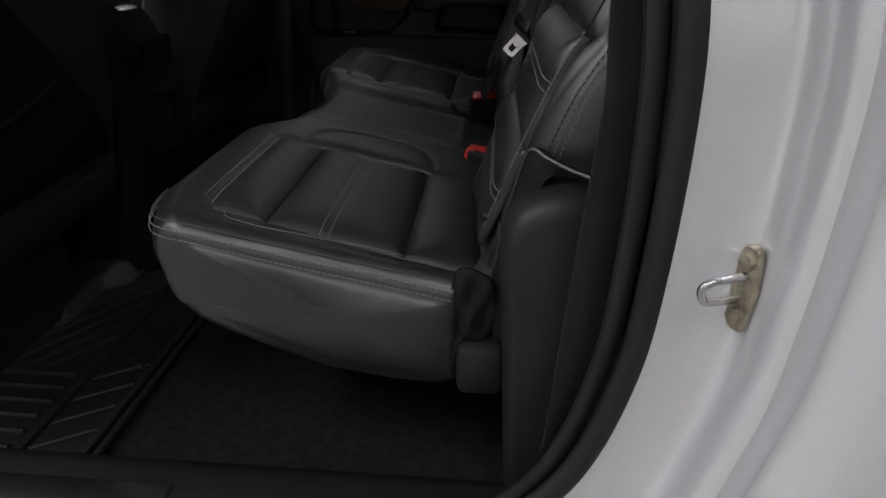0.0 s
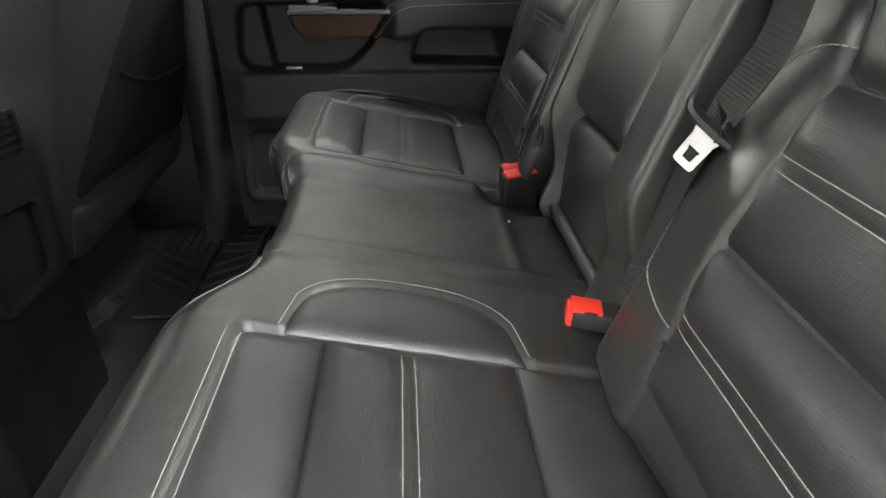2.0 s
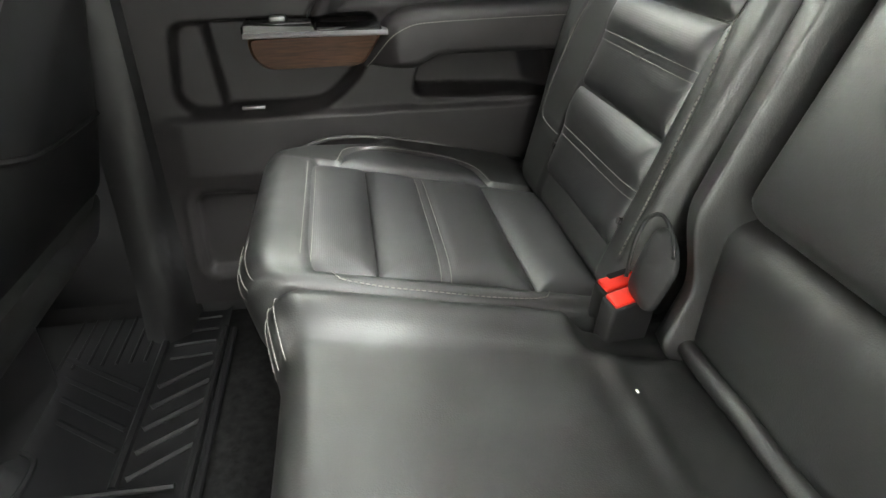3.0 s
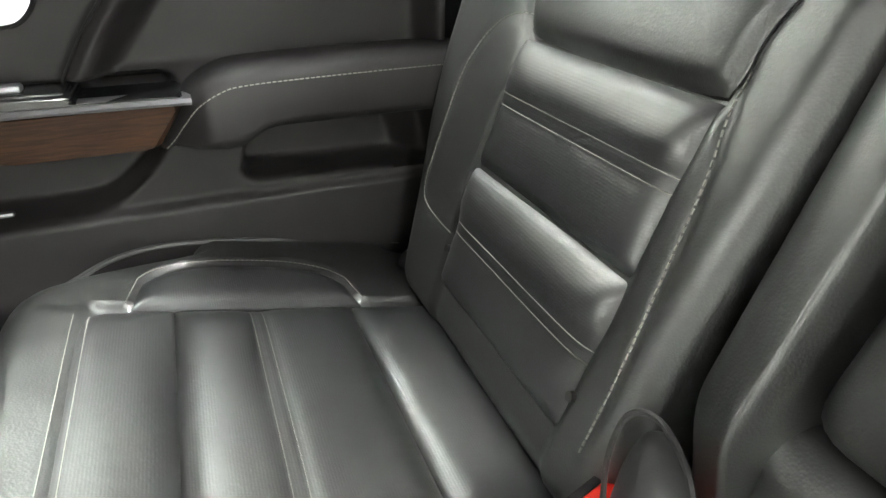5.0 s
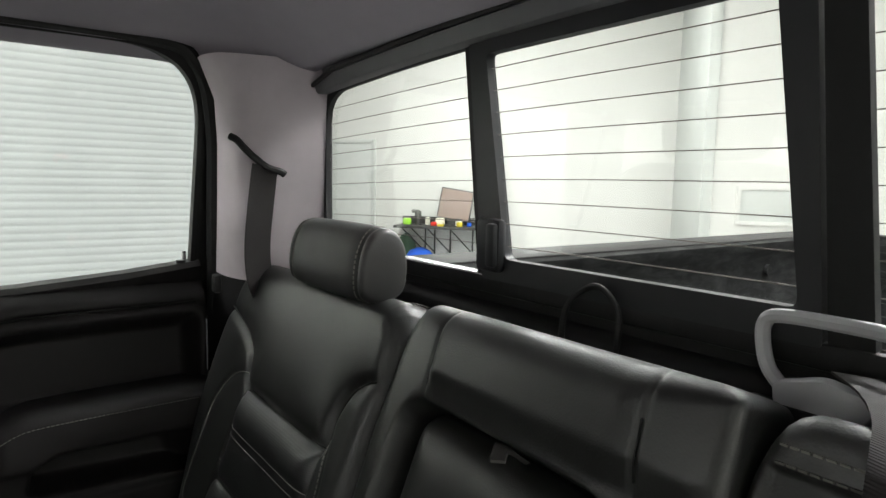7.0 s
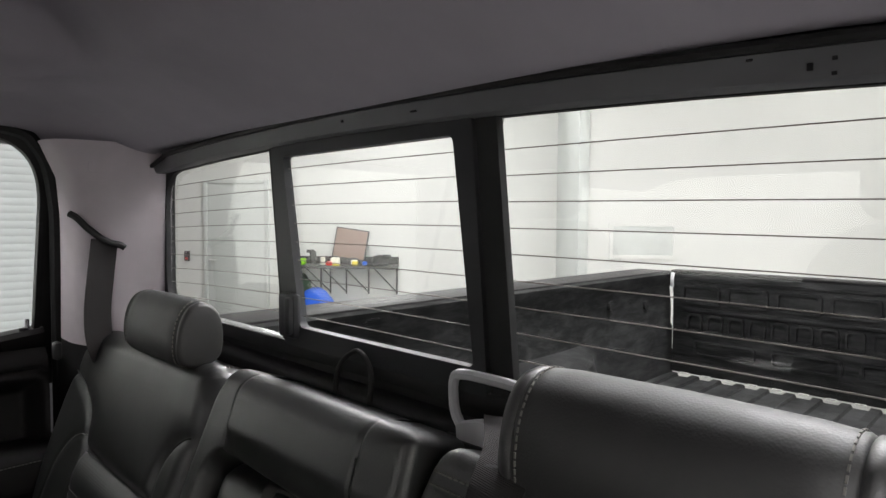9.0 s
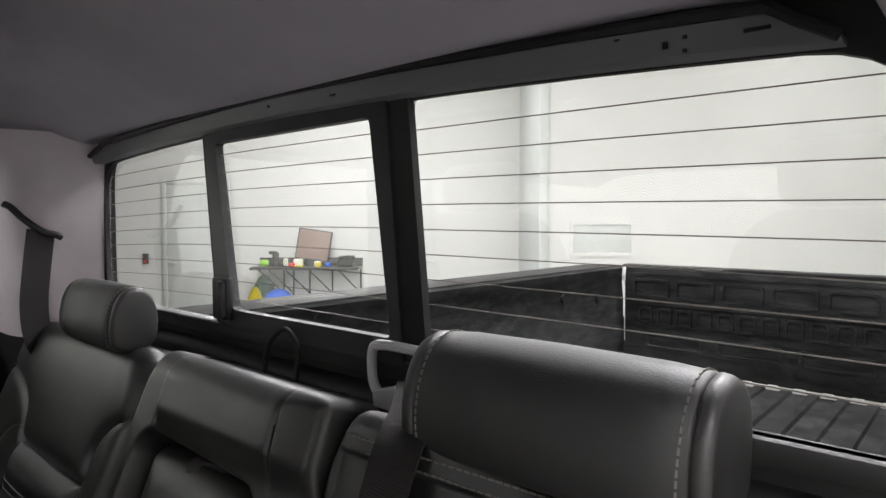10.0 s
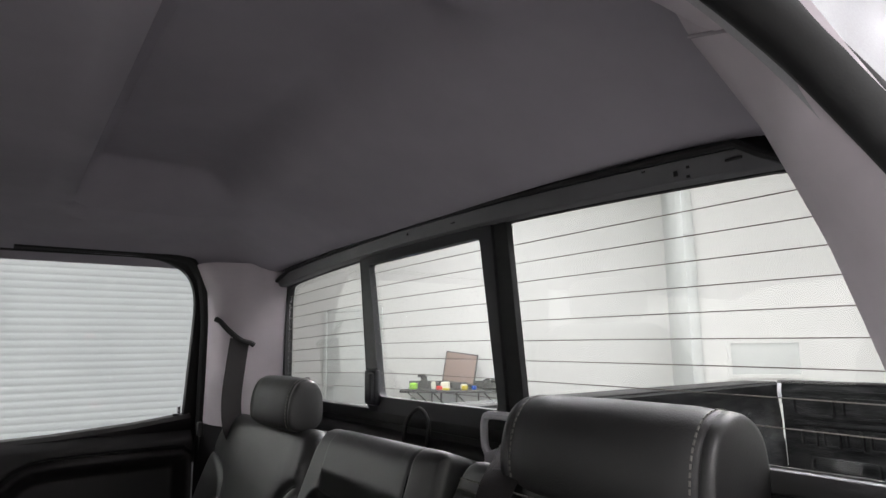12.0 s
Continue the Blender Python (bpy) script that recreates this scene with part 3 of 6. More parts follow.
part("base_plate", plate(rounded([(-0.013, 0.41), (0.015, 0.41), (0.02, 0.465), (0.015, 0.52), (-0.012, 0.52), (-0.019, 0.465)], 0.011, 4), on_striker, 0.007, 0.002), GALV, striker, "stained steel base plate")
part("loop", tube(curve_points([on_striker(0.004, 0.484, 0.004), on_striker(0.004, 0.486, 0.032), on_striker(0.003, 0.485, 0.046), on_striker(0.0, 0.478, 0.054), on_striker(-0.003, 0.465, 0.051), on_striker(-0.005, 0.453, 0.04), on_striker(-0.005, 0.449, 0.004)], 30), 0.0034, 10), CHROME, striker, "bright steel loop")
for z in (0.43, 0.5):
    part("bolt", tube([on_striker(0, z, 0.005), on_striker(0, z, 0.011)], 0.0075, 6), GALV, striker)

# ---------------------------------------------------------------- right side: door
def arch_corner(x0, x1, z0, z1, n=19, p=3.3):
    """The bold curve of a window's upper rear corner."""
    return [(x0 + (x1 - x0) * math.cos(a) ** (2 / p), z0 + (z1 - z0) * math.sin(a) ** (2 / p)) for a in [max(1e-9, math.pi / 2 * k / (n - 1) - 1e-9) for k in range(n)]]


WIN = [(-0.64, 0.745), (0.07, 0.775)] + arch_corner(-0.09, 0.069, 1.03, 1.182) + [(-0.35, 1.18), (-0.64, 1.176)]
BOWL = [(-0.374, 0.598), (-0.343, 0.648), (-0.304, 0.697), (-0.272, 0.727), (-0.24, 0.742), (-0.2, 0.747), (-0.11, 0.749), (0.06, 0.75), (0.082, 0.735), (0.086, 0.70), (0.086, 0.56), (-0.36, 0.56)]
RECESS = rounded([(-0.598, 0.598), (-0.25, 0.598), (-0.284, 0.506), (-0.322, 0.468), (-0.36, 0.441), (-0.45, 0.438), (-0.588, 0.442), (-0.612, 0.475)], 0.03, 5)
POCKET = rounded([(-0.203, 0.459), (0.085, 0.448), (0.085, 0.545), (-0.168, 0.545), (-0.194, 0.5)], 0.016, 5)
SPEAKER = rounded([(-0.622, 0.125), (-0.20, 0.125), (-0.20, 0.283), (-0.615, 0.298)], 0.03, 5)


def door_depth(x, z):
    y = 0.774
    y += 0.03 * step(0.757, 0.80, z)
    # the upper field: a fine gap at its edge, a broad soft lip, then the dished middle
    d = inside(BOWL, x, z)
    y += 0.006 * math.exp(-(d / 0.0028) ** 2) - 0.006 * step(0.003, 0.012, d) * (1 - step(0.012, 0.045, d))
    y += 0.036 * step(0.014, 0.05, d)
    # hand recess behind the grab bar, with a shallower strip at its front end
    d = inside(RECESS, x, z)
    y += (0.03 + 0.03 * step(-0.545, -0.532, x + 0.12 * (z - 0.5))) * step(-0.002, 0.012, d)
    d = inside(POCKET, x, z)
    y += (0.07 - 0.045 * step(0.0, 0.05, x + 0.3 * (z - 0.5))) * step(-0.002, 0.007, d)
    d = inside(SPEAKER, x, z)
    y += 0.02 * step(0.0, 0.008, d) - 0.003 * math.exp(-((d + 0.014) / 0.006) ** 2)
    # the lower lining stands proud, with a rounded ledge on top
    y -= 0.014 * step(0.446, 0.432, z) * (1 - step(0.34, 0.30, z)) * step(-0.66, -0.6, x)
    y -= 0.006 * math.exp(-((z - 0.449) / 0.008) ** 2) * step(-0.21, -0.18, x)
    return y


door_1 = thing("door_1", (-0.3, 0.80, 0.08), "closed rear door lined in charcoal leather with wood trim", "door", kind="structure")
xs = [-0.70 + 0.004 * i for i in range(195)]
zs = [0.06 + 0.0075 * i for i in range(48)] + [0.418 + 0.0033 * i for i in range(112)]
part("door_panel", surface(xs, zs, lambda x, z: (x, door_depth(x, z), z)), PLASTIC, door_1, "charcoal moulded door lining", sharp=80)
wout = [(-0.72, 0.70), (0.10, 0.70)] + arch_corner(-0.09, 0.11, 1.06, 1.24) + [(-0.35, 1.24), (-0.72, 1.24)]
part("window_frame", frame_ring(WIN, wout, lambda u, v, n: (u, 0.818 + n - 0.3 * (v - 0.8), v), 0.03), PLASTIC_LOW, door_1, "black window frame")
inner_w = [(x + (0.012 if x < -0.3 else -0.01), z + (0.012 if z < 0.9 else -0.01)) for x, z in WIN]
part("window_rubber", frame_ring(inner_w, WIN, lambda u, v, n: (u, 0.808 + n - 0.3 * (v - 0.8), v), 0.02), RUBBER, door_1)
pn = part("pane", plate(WIN, lambda u, v, n: (u, 0.832 + n - 0.3 * (v - 0.8), v), 0.004, 0.0005), GLASS, door_1, sharp=8)
pn.visible_shadow = False
part("outer_skin", slab(-0.74, 0.12, 0.87, 0.885, -0.1, 0.76, 0.004), PAINT, door_1, "silver outer door skin")
part("sill_trim", rings([[(x, 0.805, z0 - 0.03), (x, 0.792, z0 - 0.006), (x, 0.80, z0 + 0.003), (x, 0.84, z0 + 0.004), (x, 0.84, z0 - 0.03)] for x, z0 in ((-0.7, 0.775), (-0.4, 0.782), (-0.2, 0.79), (-0.05, 0.802), (0.03, 0.812), (0.075, 0.818))]), PLASTIC, door_1)
knob = part("lock_knob", tube([(0.045, 0.808, 0.81), (0.045, 0.808, 0.822)], 0.008, 10), PLASTIC_LOW, door_1)
part("knob_pin", tube([(0.05, 0.808, 0.82), (0.05, 0.808, 0.838)], 0.004, 8), CHROME, knob)
part("panel_seam", tube([(x, 0.7755, z) for x, z in BOWL[:8]], 0.002, 6), THREAD_DARK, door_1)

# armrest: a padded shelf with a rounded nose; its stitched edge runs along the top of the face
ARM = curve_points([(-0.284, 0.5215, 0), (-0.272, 0.534, 0), (-0.258, 0.553, 0), (-0.24, 0.575, 0), (-0.217, 0.589, 0), (-0.185, 0.5955, 0), (-0.08, 0.5985, 0), (0.03, 0.6, 0), (0.088, 0.6, 0)], 48)
arm = []
for p in ARM:
    face = 0.744 - 0.038 * step(-0.29, -0.225, p.x)
    nose = 1 - step(-0.27, -0.2, p.x)
    low = min(0.5215 + 0.02 * step(-0.205, -0.16, p.x), p.y)
    soft = 0.3 + 0.7 * step(-0.284, -0.25, p.x)
    ring = [(p.x, 0.81, low - 0.001), (p.x, face + 0.012, low - 0.001), (p.x, face + 0.004, low + 0.002 * soft), (p.x, face + 0.001, low + (p.y - low) * 0.2), (p.x, face + 0.002, low + (p.y - low) * 0.6), (p.x, face, p.y - 0.002)]
    ring += [(p.x - nose * 0.003, face + 0.001, p.y + 0.003 * soft), (p.x - nose * 0.009, face + 0.009, p.y + 0.010 * soft), (p.x - nose * 0.013, face + 0.024, p.y + 0.0145 * soft), (p.x - nose * 0.014, face + 0.045, p.y + 0.015 * soft), (p.x - nose * 0.014, 0.81, p.y + 0.012 * soft)]
    arm.append(ring)
armrest = part("armrest", rings(arm), PLASTIC, door_1, "padded black leather armrest", sharp=60)
part("stitching", stitches([Vector((p.x, 0.7435 - 0.038 * step(-0.29, -0.225, p.x), p.y - 0.003)) for p in ARM[1:]], 0.0042, 0.002, 0.0008), THREAD, armrest, "pale stitching")
# grab bar with wood
bar = [(-0.469, 0.578), (-0.254, 0.578), (-0.291, 0.526), (-0.44, 0.524), (-0.464, 0.548)]
part("wood_trim", plate(rounded(bar, 0.012, 4), lambda u, v, n: (u, 0.79 - n + 0.02 * step(0.535, 0.52, v), v), 0.078, 0.006), WOOD, door_1, "dark wood veneer trim")
part("trim_cap", plate(rounded([(-0.474, 0.58), (-0.252, 0.58), (-0.255, 0.586), (-0.36, 0.586), (-0.362, 0.596), (-0.474, 0.598)], 0.004, 4), lambda u, v, n: (u, 0.792 - n, v), 0.080, 0.004), GLOSS, door_1, "black trim cap")
part("metal_strip", rings([[(x, 0.7122, z + 0.0005), (x, 0.7075, z + 0.001), (x, 0.7065, z + 0.004), (x, 0.709, z + 0.008), (x, 0.716, z + 0.0092), (x, 0.74, z + 0.0094)] for x, z in ((-0.472, 0.577), (-0.4, 0.5775), (-0.3, 0.5765), (-0.246, 0.5755))]), SATIN, door_1, "satin metal strip")
sw = part("window_switch", slab(-0.466, -0.366, 0.716, 0.768, 0.594, 0.6, 0.004), GLOSS, door_1, "black window switch plate")
part("switch_key", box(-0.418, 0.738, 0.603, 0.026, 0.02, 0.008, 0.003), SATIN, sw)
RELEASE = fine_line([(-0.425, 0.655), (-0.398, 0.658), (-0.378, 0.676), (-0.367, 0.706), (-0.369, 0.738), (-0.382, 0.755), (-0.425, 0.758)], 30)
part("release_handle", plate(RELEASE, lambda u, v, n: (u, 0.774 - n, v), 0.014, 0.006), CHROME, door_1, "satin chrome door release")
part("reflector", slab(-0.505, -0.465, 0.79, 0.80, 0.4435, 0.4495, 0.002), SATIN, door_1, "small pale door reflector")

# right seal and middle pillar
solo("door_seal_right", tube(curve_points([(-0.3, 0.69, 1.185), (-0.02, 0.69, 1.183), (0.05, 0.695, 1.15), (0.08, 0.725, 1.06), (0.092, 0.77, 0.9), (0.1, 0.805, 0.7), (0.1, 0.805, 0.35)], 60), 0.012, 8), RUBBER, "black rubber seal beside the closed door", "seal", kind="structure")
solo("pillar_middle_right", rings([[(-0.74, 0.86, z), (-0.74, 0.74 - 0.02 * k, z), (-0.70, 0.72 - 0.02 * k, z), (-0.66, 0.735 - 0.01 * k, z), (-0.65, 0.86, z)] for z, k in ((0.0, 2), (0.12, 1), (0.3, 0.3), (0.6, 0), (0.9, 0), (1.24, 1))]), PLASTIC_LOW, "charcoal middle pillar trim beside the front seat", "pillar", kind="structure", sharp=60)
solo("sill_right", slab(-1.9, 0.12, 0.80, 0.88, -0.12, 0.066, 0.006), PLASTIC_LOW, "black door sill", "sill", kind="structure")
solo("wall_right_front", slab(-1.9, -0.72, 0.8, 0.86, -0.1, 0.8, 0), PLASTIC_LOW, "black front door lining", "wall", kind="structure")
solo("wall_right_rear", slab(0.1, 0.3, 0.8, 0.84, -0.1, 0.85, 0), PLASTIC_LOW, "black inner cab side", "wall", kind="structure")
solo("wall_front", slab(-1.95, -1.9, -0.8, 0.86, -0.1, 0.8, 0), PLASTIC_LOW, "black dashboard wall", "wall", kind="structure")
solo("wall_left_front", slab(-1.9, -1.15, -0.80, -0.76, -0.1, 0.8, 0), PLASTIC_LOW, "black driver's door lining", "wall", kind="structure")


# ---------------------------------------------------------------- upholstery helpers
def resample(poly, gap=0.009):
    out = []
    n = len(poly)
    for i in range(n):
        a, b = Vector(poly[i]), Vector(poly[(i + 1) % n])
        k = max(1, int((b - a).length / gap))
        out += [tuple(a.lerp(b, j / k)) for j in range(k)]
    return out


def pad(poly, to_world, base, puff, tau=0.012, dip=0.004, extra=None, gap=0.009, skirt=0.006, seams=None):
    """A stuffed panel: low at its seams, full in the middle."""
    p = resample(poly, gap)
    cx, cy = sum(q[0] for q in p) / len(p), sum(q[1] for q in p) / len(p)
    loops = [[to_world(u, v, base(u, v) - dip - skirt) for u, v in p]]
    for s in (1, 0.992, 0.98, 0.96, 0.93, 0.89, 0.84, 0.77, 0.68, 0.56, 0.42, 0.26, 0.1):
        ring = []
        for u, v in p:
            a, b = cx + (u - cx) * s, cy + (v - cy) * s
            d = max(0.0, inside(seams or poly, a, b)) if s < 1 or seams else 0.0
            h = base(a, b) - dip + (puff + dip) * (1 - math.exp(-d / tau))
            if extra:
                h += extra(a, b)
            ring.append(to_world(a, b, h))
        loops.append(ring)
    bm = rings(loops, cap=False)
    bm.verts.ensure_lookup_table()
    last = bm.verts[-len(p):]
    bm.faces.new(last)
    return bm


def shell(poly, to_world, height, depth, gap=0.012, round_by=0.02):
    """A stuffed body seen from its front: outline, round edge and a front that height(u, v, d) shapes."""
    p = resample(poly, gap)
    cx, cy = sum(q[0] for q in p) / len(p), sum(q[1] for q in p) / len(p)
    loops = [[to_world(cx + (u - cx) * 0.97, cy + (v - cy) * 0.97, -depth) for u, v in p], [to_world(u, v, -depth + 0.012) for u, v in p], [to_world(u, v, -depth * 0.5) for u, v in p]]
    for s in (1, 0.995, 0.985, 0.97, 0.95, 0.92, 0.88, 0.83, 0.77, 0.7, 0.62, 0.52, 0.4, 0.25, 0.1):
        ring = []
        for u, v in p:
            a, b = cx + (u - cx) * s, cy + (v - cy) * s
            d = max(0.0, inside(poly, a, b)) if s < 1 else 0.0
            fall = max(0.0, 1 - d / round_by)
            ring.append(to_world(a, b, height(a, b, d) - round_by * (1 - math.sqrt(max(0.0, 1 - fall * fall)))))
        loops.append(ring)
    return rings(loops)


# ---------------------------------------------------------------- bench cushions
def seat_z(x):
    return 0.335 - 0.22 * x


def on_seat(x, y, n):
    return (x + 0.21 * n, y, seat_z(x) + 0.977 * n)


def arc_points(y0, height, xa=-0.342, xb=-0.102, n=26, p=2.6):
    return [(xa + (xb - xa) * i / n, y0 + height * (1 - abs(2 * i / n - 1) ** p) ** (1 / p)) for i in range(n + 1)]


def seat_front(y, oy, left):
    """How far forward the cushion reaches at y."""
    w = y - oy
    x = -0.458
    x += 0.035 * step(-0.54, -0.675, w) ** 1.6
    if left:
        x += 0.055 * step(-0.27, -0.12, w) - 0.016 * step(0.11, 0.2, w)
    else:
        x += 0.17 * step(-0.27, -0.125, w) ** 1.6
    return x


def cover_height(x, w, left):
    """Relief of the plain cover; w is measured from the left seat's place."""
    h = 0.0
    ins = min(x + 0.378, -0.006 - x, w + 0.596, -0.264 - w)
    h -= 0.011 * step(-0.002, 0.008, ins)
    if -0.27 < w < -0.16 and -0.342 < x < -0.102:
        t = 2 * (x + 0.342) / 0.24 - 1
        top = -0.27 + 0.112 * (1 - abs(t) ** 2.6) ** (1 / 2.6)
        h -= 0.006 * step(-0.002, 0.006, top - w)
    h += 0.006 * math.exp(-((w + 0.635) / 0.02) ** 2)
    h += 0.0045 * step(-0.366, -0.384, x) * step(-0.60, -0.575, w) * (1 - step(-0.285, -0.26, w)) * (1 - step(-0.41, -0.45, x))
    if left:
        h += edge_lift(x) * step(-0.598, -0.652, w)
        # two welts across into the flat middle place, its far fold and roll
        wa, wb = w + 0.122 + 0.02 * step(-0.09, 0.0, x), w + 0.068
        fade = step(-0.44, -0.36, x)
        h += 0.0035 * math.exp(-(wa / 0.0065) ** 2) * fade + 0.0035 * math.exp(-(wb / 0.008) ** 2) * fade * (1 - step(-0.03, 0.01, x))
        h -= (0.006 * step(0.0, 0.018, wa) + 0.006 * step(0.0, 0.022, wb)) * (1 - step(0.14, 0.17, w))
        h += 0.010 * math.exp(-((w - 0.198) / 0.028) ** 2) * step(0.155, 0.175, w)
        h -= 0.03 * step(-0.11, -0.07, x) * step(0.15, 0.18, w)
        h -= 0.004 * math.exp(-((w - 0.155) / 0.007) ** 2)
        h += 0.004 * math.exp(-((x + 0.07) / 0.012) ** 2) * step(-0.1, -0.05, w)
    h += 0.0012 * noise.noise((x * 14, w * 14, 3.0)) + 0.0007 * noise.noise((x * 40, w * 30, 9.0))
    return h


def outward(x):
    """The bench grows wider towards its back."""
    return 0.022 * step(-0.38, -0.03, x)


def edge_lift(x):
    """and its outer edge stands higher there."""
    return 0.022 * step(-0.36, -0.02, x)


def cushion_body(y0, y1, oy, left):
    n = max(40, int((y1 - y0) / 0.006))
    ys = [y0 + (y1 - y0) * s for s in ([i / n for i in range(n + 1)])]
    ys = sorted(set(ys + [y0 + k for k in (0.001, 0.003, 0.009, 0.014)] + [y1 - k for k in (0.001, 0.003, 0.009, 0.014)]))
    r = 0.022
    loops = []
    for y in ys:
        xf = seat_front(y, oy, left)
        xr = 0.045 - 0.08 * (step(-0.61, -0.645, y) if left else step(0.695, 0.735, y))
        pts = []
        m = 76
        for i in range(m + 1):
            x = xr + (xf + 0.035 - xr) * i / m
            pts.append((x, seat_z(x) + cover_height(x, y - oy, left)))
        zf = seat_z(xf + 0.035) + cover_height(xf + 0.035, y - oy, left)
        for a in (15, 30, 45, 60, 75, 90):
            pts.append((xf + 0.035 - 0.035 * math.sin(radians(a)), zf - 0.04 + 0.04 * math.cos(radians(a))))
        pts += [(xf + 0.003, 0.37), (xf + 0.01, 0.335), (xf + 0.022, 0.304), (xf + 0.042, 0.282), (xf + 0.072, 0.266), (xf + 0.13, 0.245), (xf + 0.22, 0.22), (-0.12, 0.212), (xr - 0.03, 0.212), (xr, 0.22), (xr, 0.30)]
        d = min(y - y0, y1 - y)
        e = 0.0
        if d < r:
            e = r - math.sqrt(max(0.0, r * r - (r - d) ** 2))
        loop = []
        for x, z in pts:
            cx, cz = -0.2, 0.32
            q = Vector((x - cx, z - cz))
            ins = Vector((min(1, abs(q.x) / 0.2) * math.copysign(1, q.x), math.copysign(1, q.y)))
            wide = outward(x) * step(-0.5, -0.655, y) if left else 0.0
            loop.append((x - e * ins.x * 0.8, y - wide, z - e * ins.y))
        loops.append(loop)

    def capped(loop, way):
        out = []
        for s, b in ((0.94, 0.003), (0.8, 0.007), (0.55, 0.010), (0.25, 0.011)):
            out.append([(-0.2 + (x + 0.2) * s, y + way * b, 0.32 + (z - 0.32) * s) for x, y, z in loop])
        return out
    loops = capped(loops[0], -1)[::-1] + loops + capped(loops[-1], 1)
    return rings(loops)


def seat_upholstery(cushion, oy):
    """Insert panels, the side panel, and the stitching of one place."""
    a, b = -0.592 + oy, -0.268 + oy
    wav = lambda x, y: 0.0011 * noise.noise((x * 18, y * 9, 1.0 + oy)) + 0.0004 * noise.noise((x * 50, y * 16, 4.0 + oy))
    bands = ((-0.381, -0.300), (-0.300, -0.114), (-0.114, -0.004))

    def shape(x, y):
        # shallow fold along the double stitching
        h = wav(x, y)
        for s in (-0.381, -0.222):
            h -= 0.0035 * math.exp(-((x - s) / 0.012) ** 2) - 0.0018 * math.exp(-((x - s) / 0.004) ** 2)
        return h

    def full(x, y, x0, x1):
        d = max(0.0, min(x - x0 + (0.06 if x0 == -0.381 else 0.0), x1 - x, y - a, b - y))
        return -0.010 + 0.0155 * (1 - math.exp(-d / 0.017)) + shape(x, y)
    for i, (x0, x1) in enumerate(bands):
        n = int((x1 - x0) / 0.004)
        us = [(x0, 0.006)] + [(x0 + (x1 - x0) * k / n, 0.0) for k in range(n + 1)] + [(x1, 0.006)]
        vs = [(a, 0.006)] + [(a + (b - a) * t, 0.0) for t in spaced(40)] + [(b, 0.006)]
        part("insert_panel", surface(us, vs, lambda u, v: on_seat(u[0], v[0], full(u[0], v[0], x0, x1) - max(u[1], v[1]))), LEATHER_PERF, cushion, "ribbed black leather panel" if i == 0 else "", sharp=75)
    arc = arc_points(b, 0.11 if oy == 0 else 0.095)
    part("side_insert", pad(arc, on_seat, lambda x, y: -0.001, 0.005, 0.01, 0.006, None, 0.007), LEATHER_PERF, cushion, "ribbed black leather side panel", sharp=75)
    part("stitching", stitches([on_seat(x, y + 0.0035, 0.0016) for x, y in arc_points(b, 0.112 if oy == 0 else 0.097, -0.345, -0.099)], 0.004, 0.0018, 0.0007), THREAD, cushion, "pale thread stitching")
    bow = []
    for t in [i / 30 for i in range(31)]:
        bx, by = -0.352 + 0.25 * t, a - 0.006 - 0.034 * (1 - abs(2 * t - 1) ** 3.2) ** 0.5
        bow.append(on_seat(bx, by, cover_height(bx, by - oy, oy == 0) + 0.0012))
    part("stitching", stitches(bow, 0.0045, 0.0022, 0.0007), THREAD, cushion, "pale thread stitching")
    for xs_ in (-0.387, -0.375, -0.228, -0.216):
        x0, x1 = bands[0] if xs_ < -0.3 else bands[1]
        row = [on_seat(xs_, y, full(xs_, y, x0, x1) + 0.0006 if xs_ > x0 else 0.0062 + wav(xs_, y) - 0.011 * (math.exp(-(y - a) / 0.012) + math.exp(-(b - y) / 0.012))) for y in [a + 0.004 + (b - a - 0.008) * i / 60 for i in range(61)]]
        part("stitching", stitches(row, 0.0085, 0.0005, 0.0006), THREAD, cushion, "pale double stitching")


bench = thing("bench_cushion", (-0.2, -0.2, 0.02), "black leather bench cushion for two with pale stitching", "seat cushion", "rear seat cushions")
part("cover", cushion_body(-0.668, 0.228, 0.0, True), LEATHER, bench, "smooth black leather cover", sharp=75)
seat_upholstery(bench, 0.0)
single = thing("single_cushion", (-0.2, 0.5, 0.02), "black leather single seat cushion with ribbed insert", "seat cushion", "rear seat cushions")
part("cover", cushion_body(0.237, 0.768, 0.86, False), LEATHER, single, "smooth black leather cover", sharp=75)
seat_upholstery(single, 0.86)
# piping along the outer edge of the bench, and round both front corners
def edge(y, dz):
    turn = [(-0.456, y + 0.12, seat_z(-0.45) - 0.018 + dz * 0.4), (-0.449, y + 0.07, seat_z(-0.45) - 0.018 + dz * 0.6), (-0.434, y + 0.03, seat_z(-0.44) - 0.014 + dz * 0.8), (-0.41, y + 0.008, seat_z(-0.41) - 0.006 + dz), (-0.37, y, seat_z(-0.37) + dz)]
    along = []
    for i in range(13):
        x = -0.34 + 0.3 * i / 12
        along.append((x, y - outward(x), seat_z(x) + dz + 0.9 * edge_lift(x)))
    return curve_points(turn + along, 70)


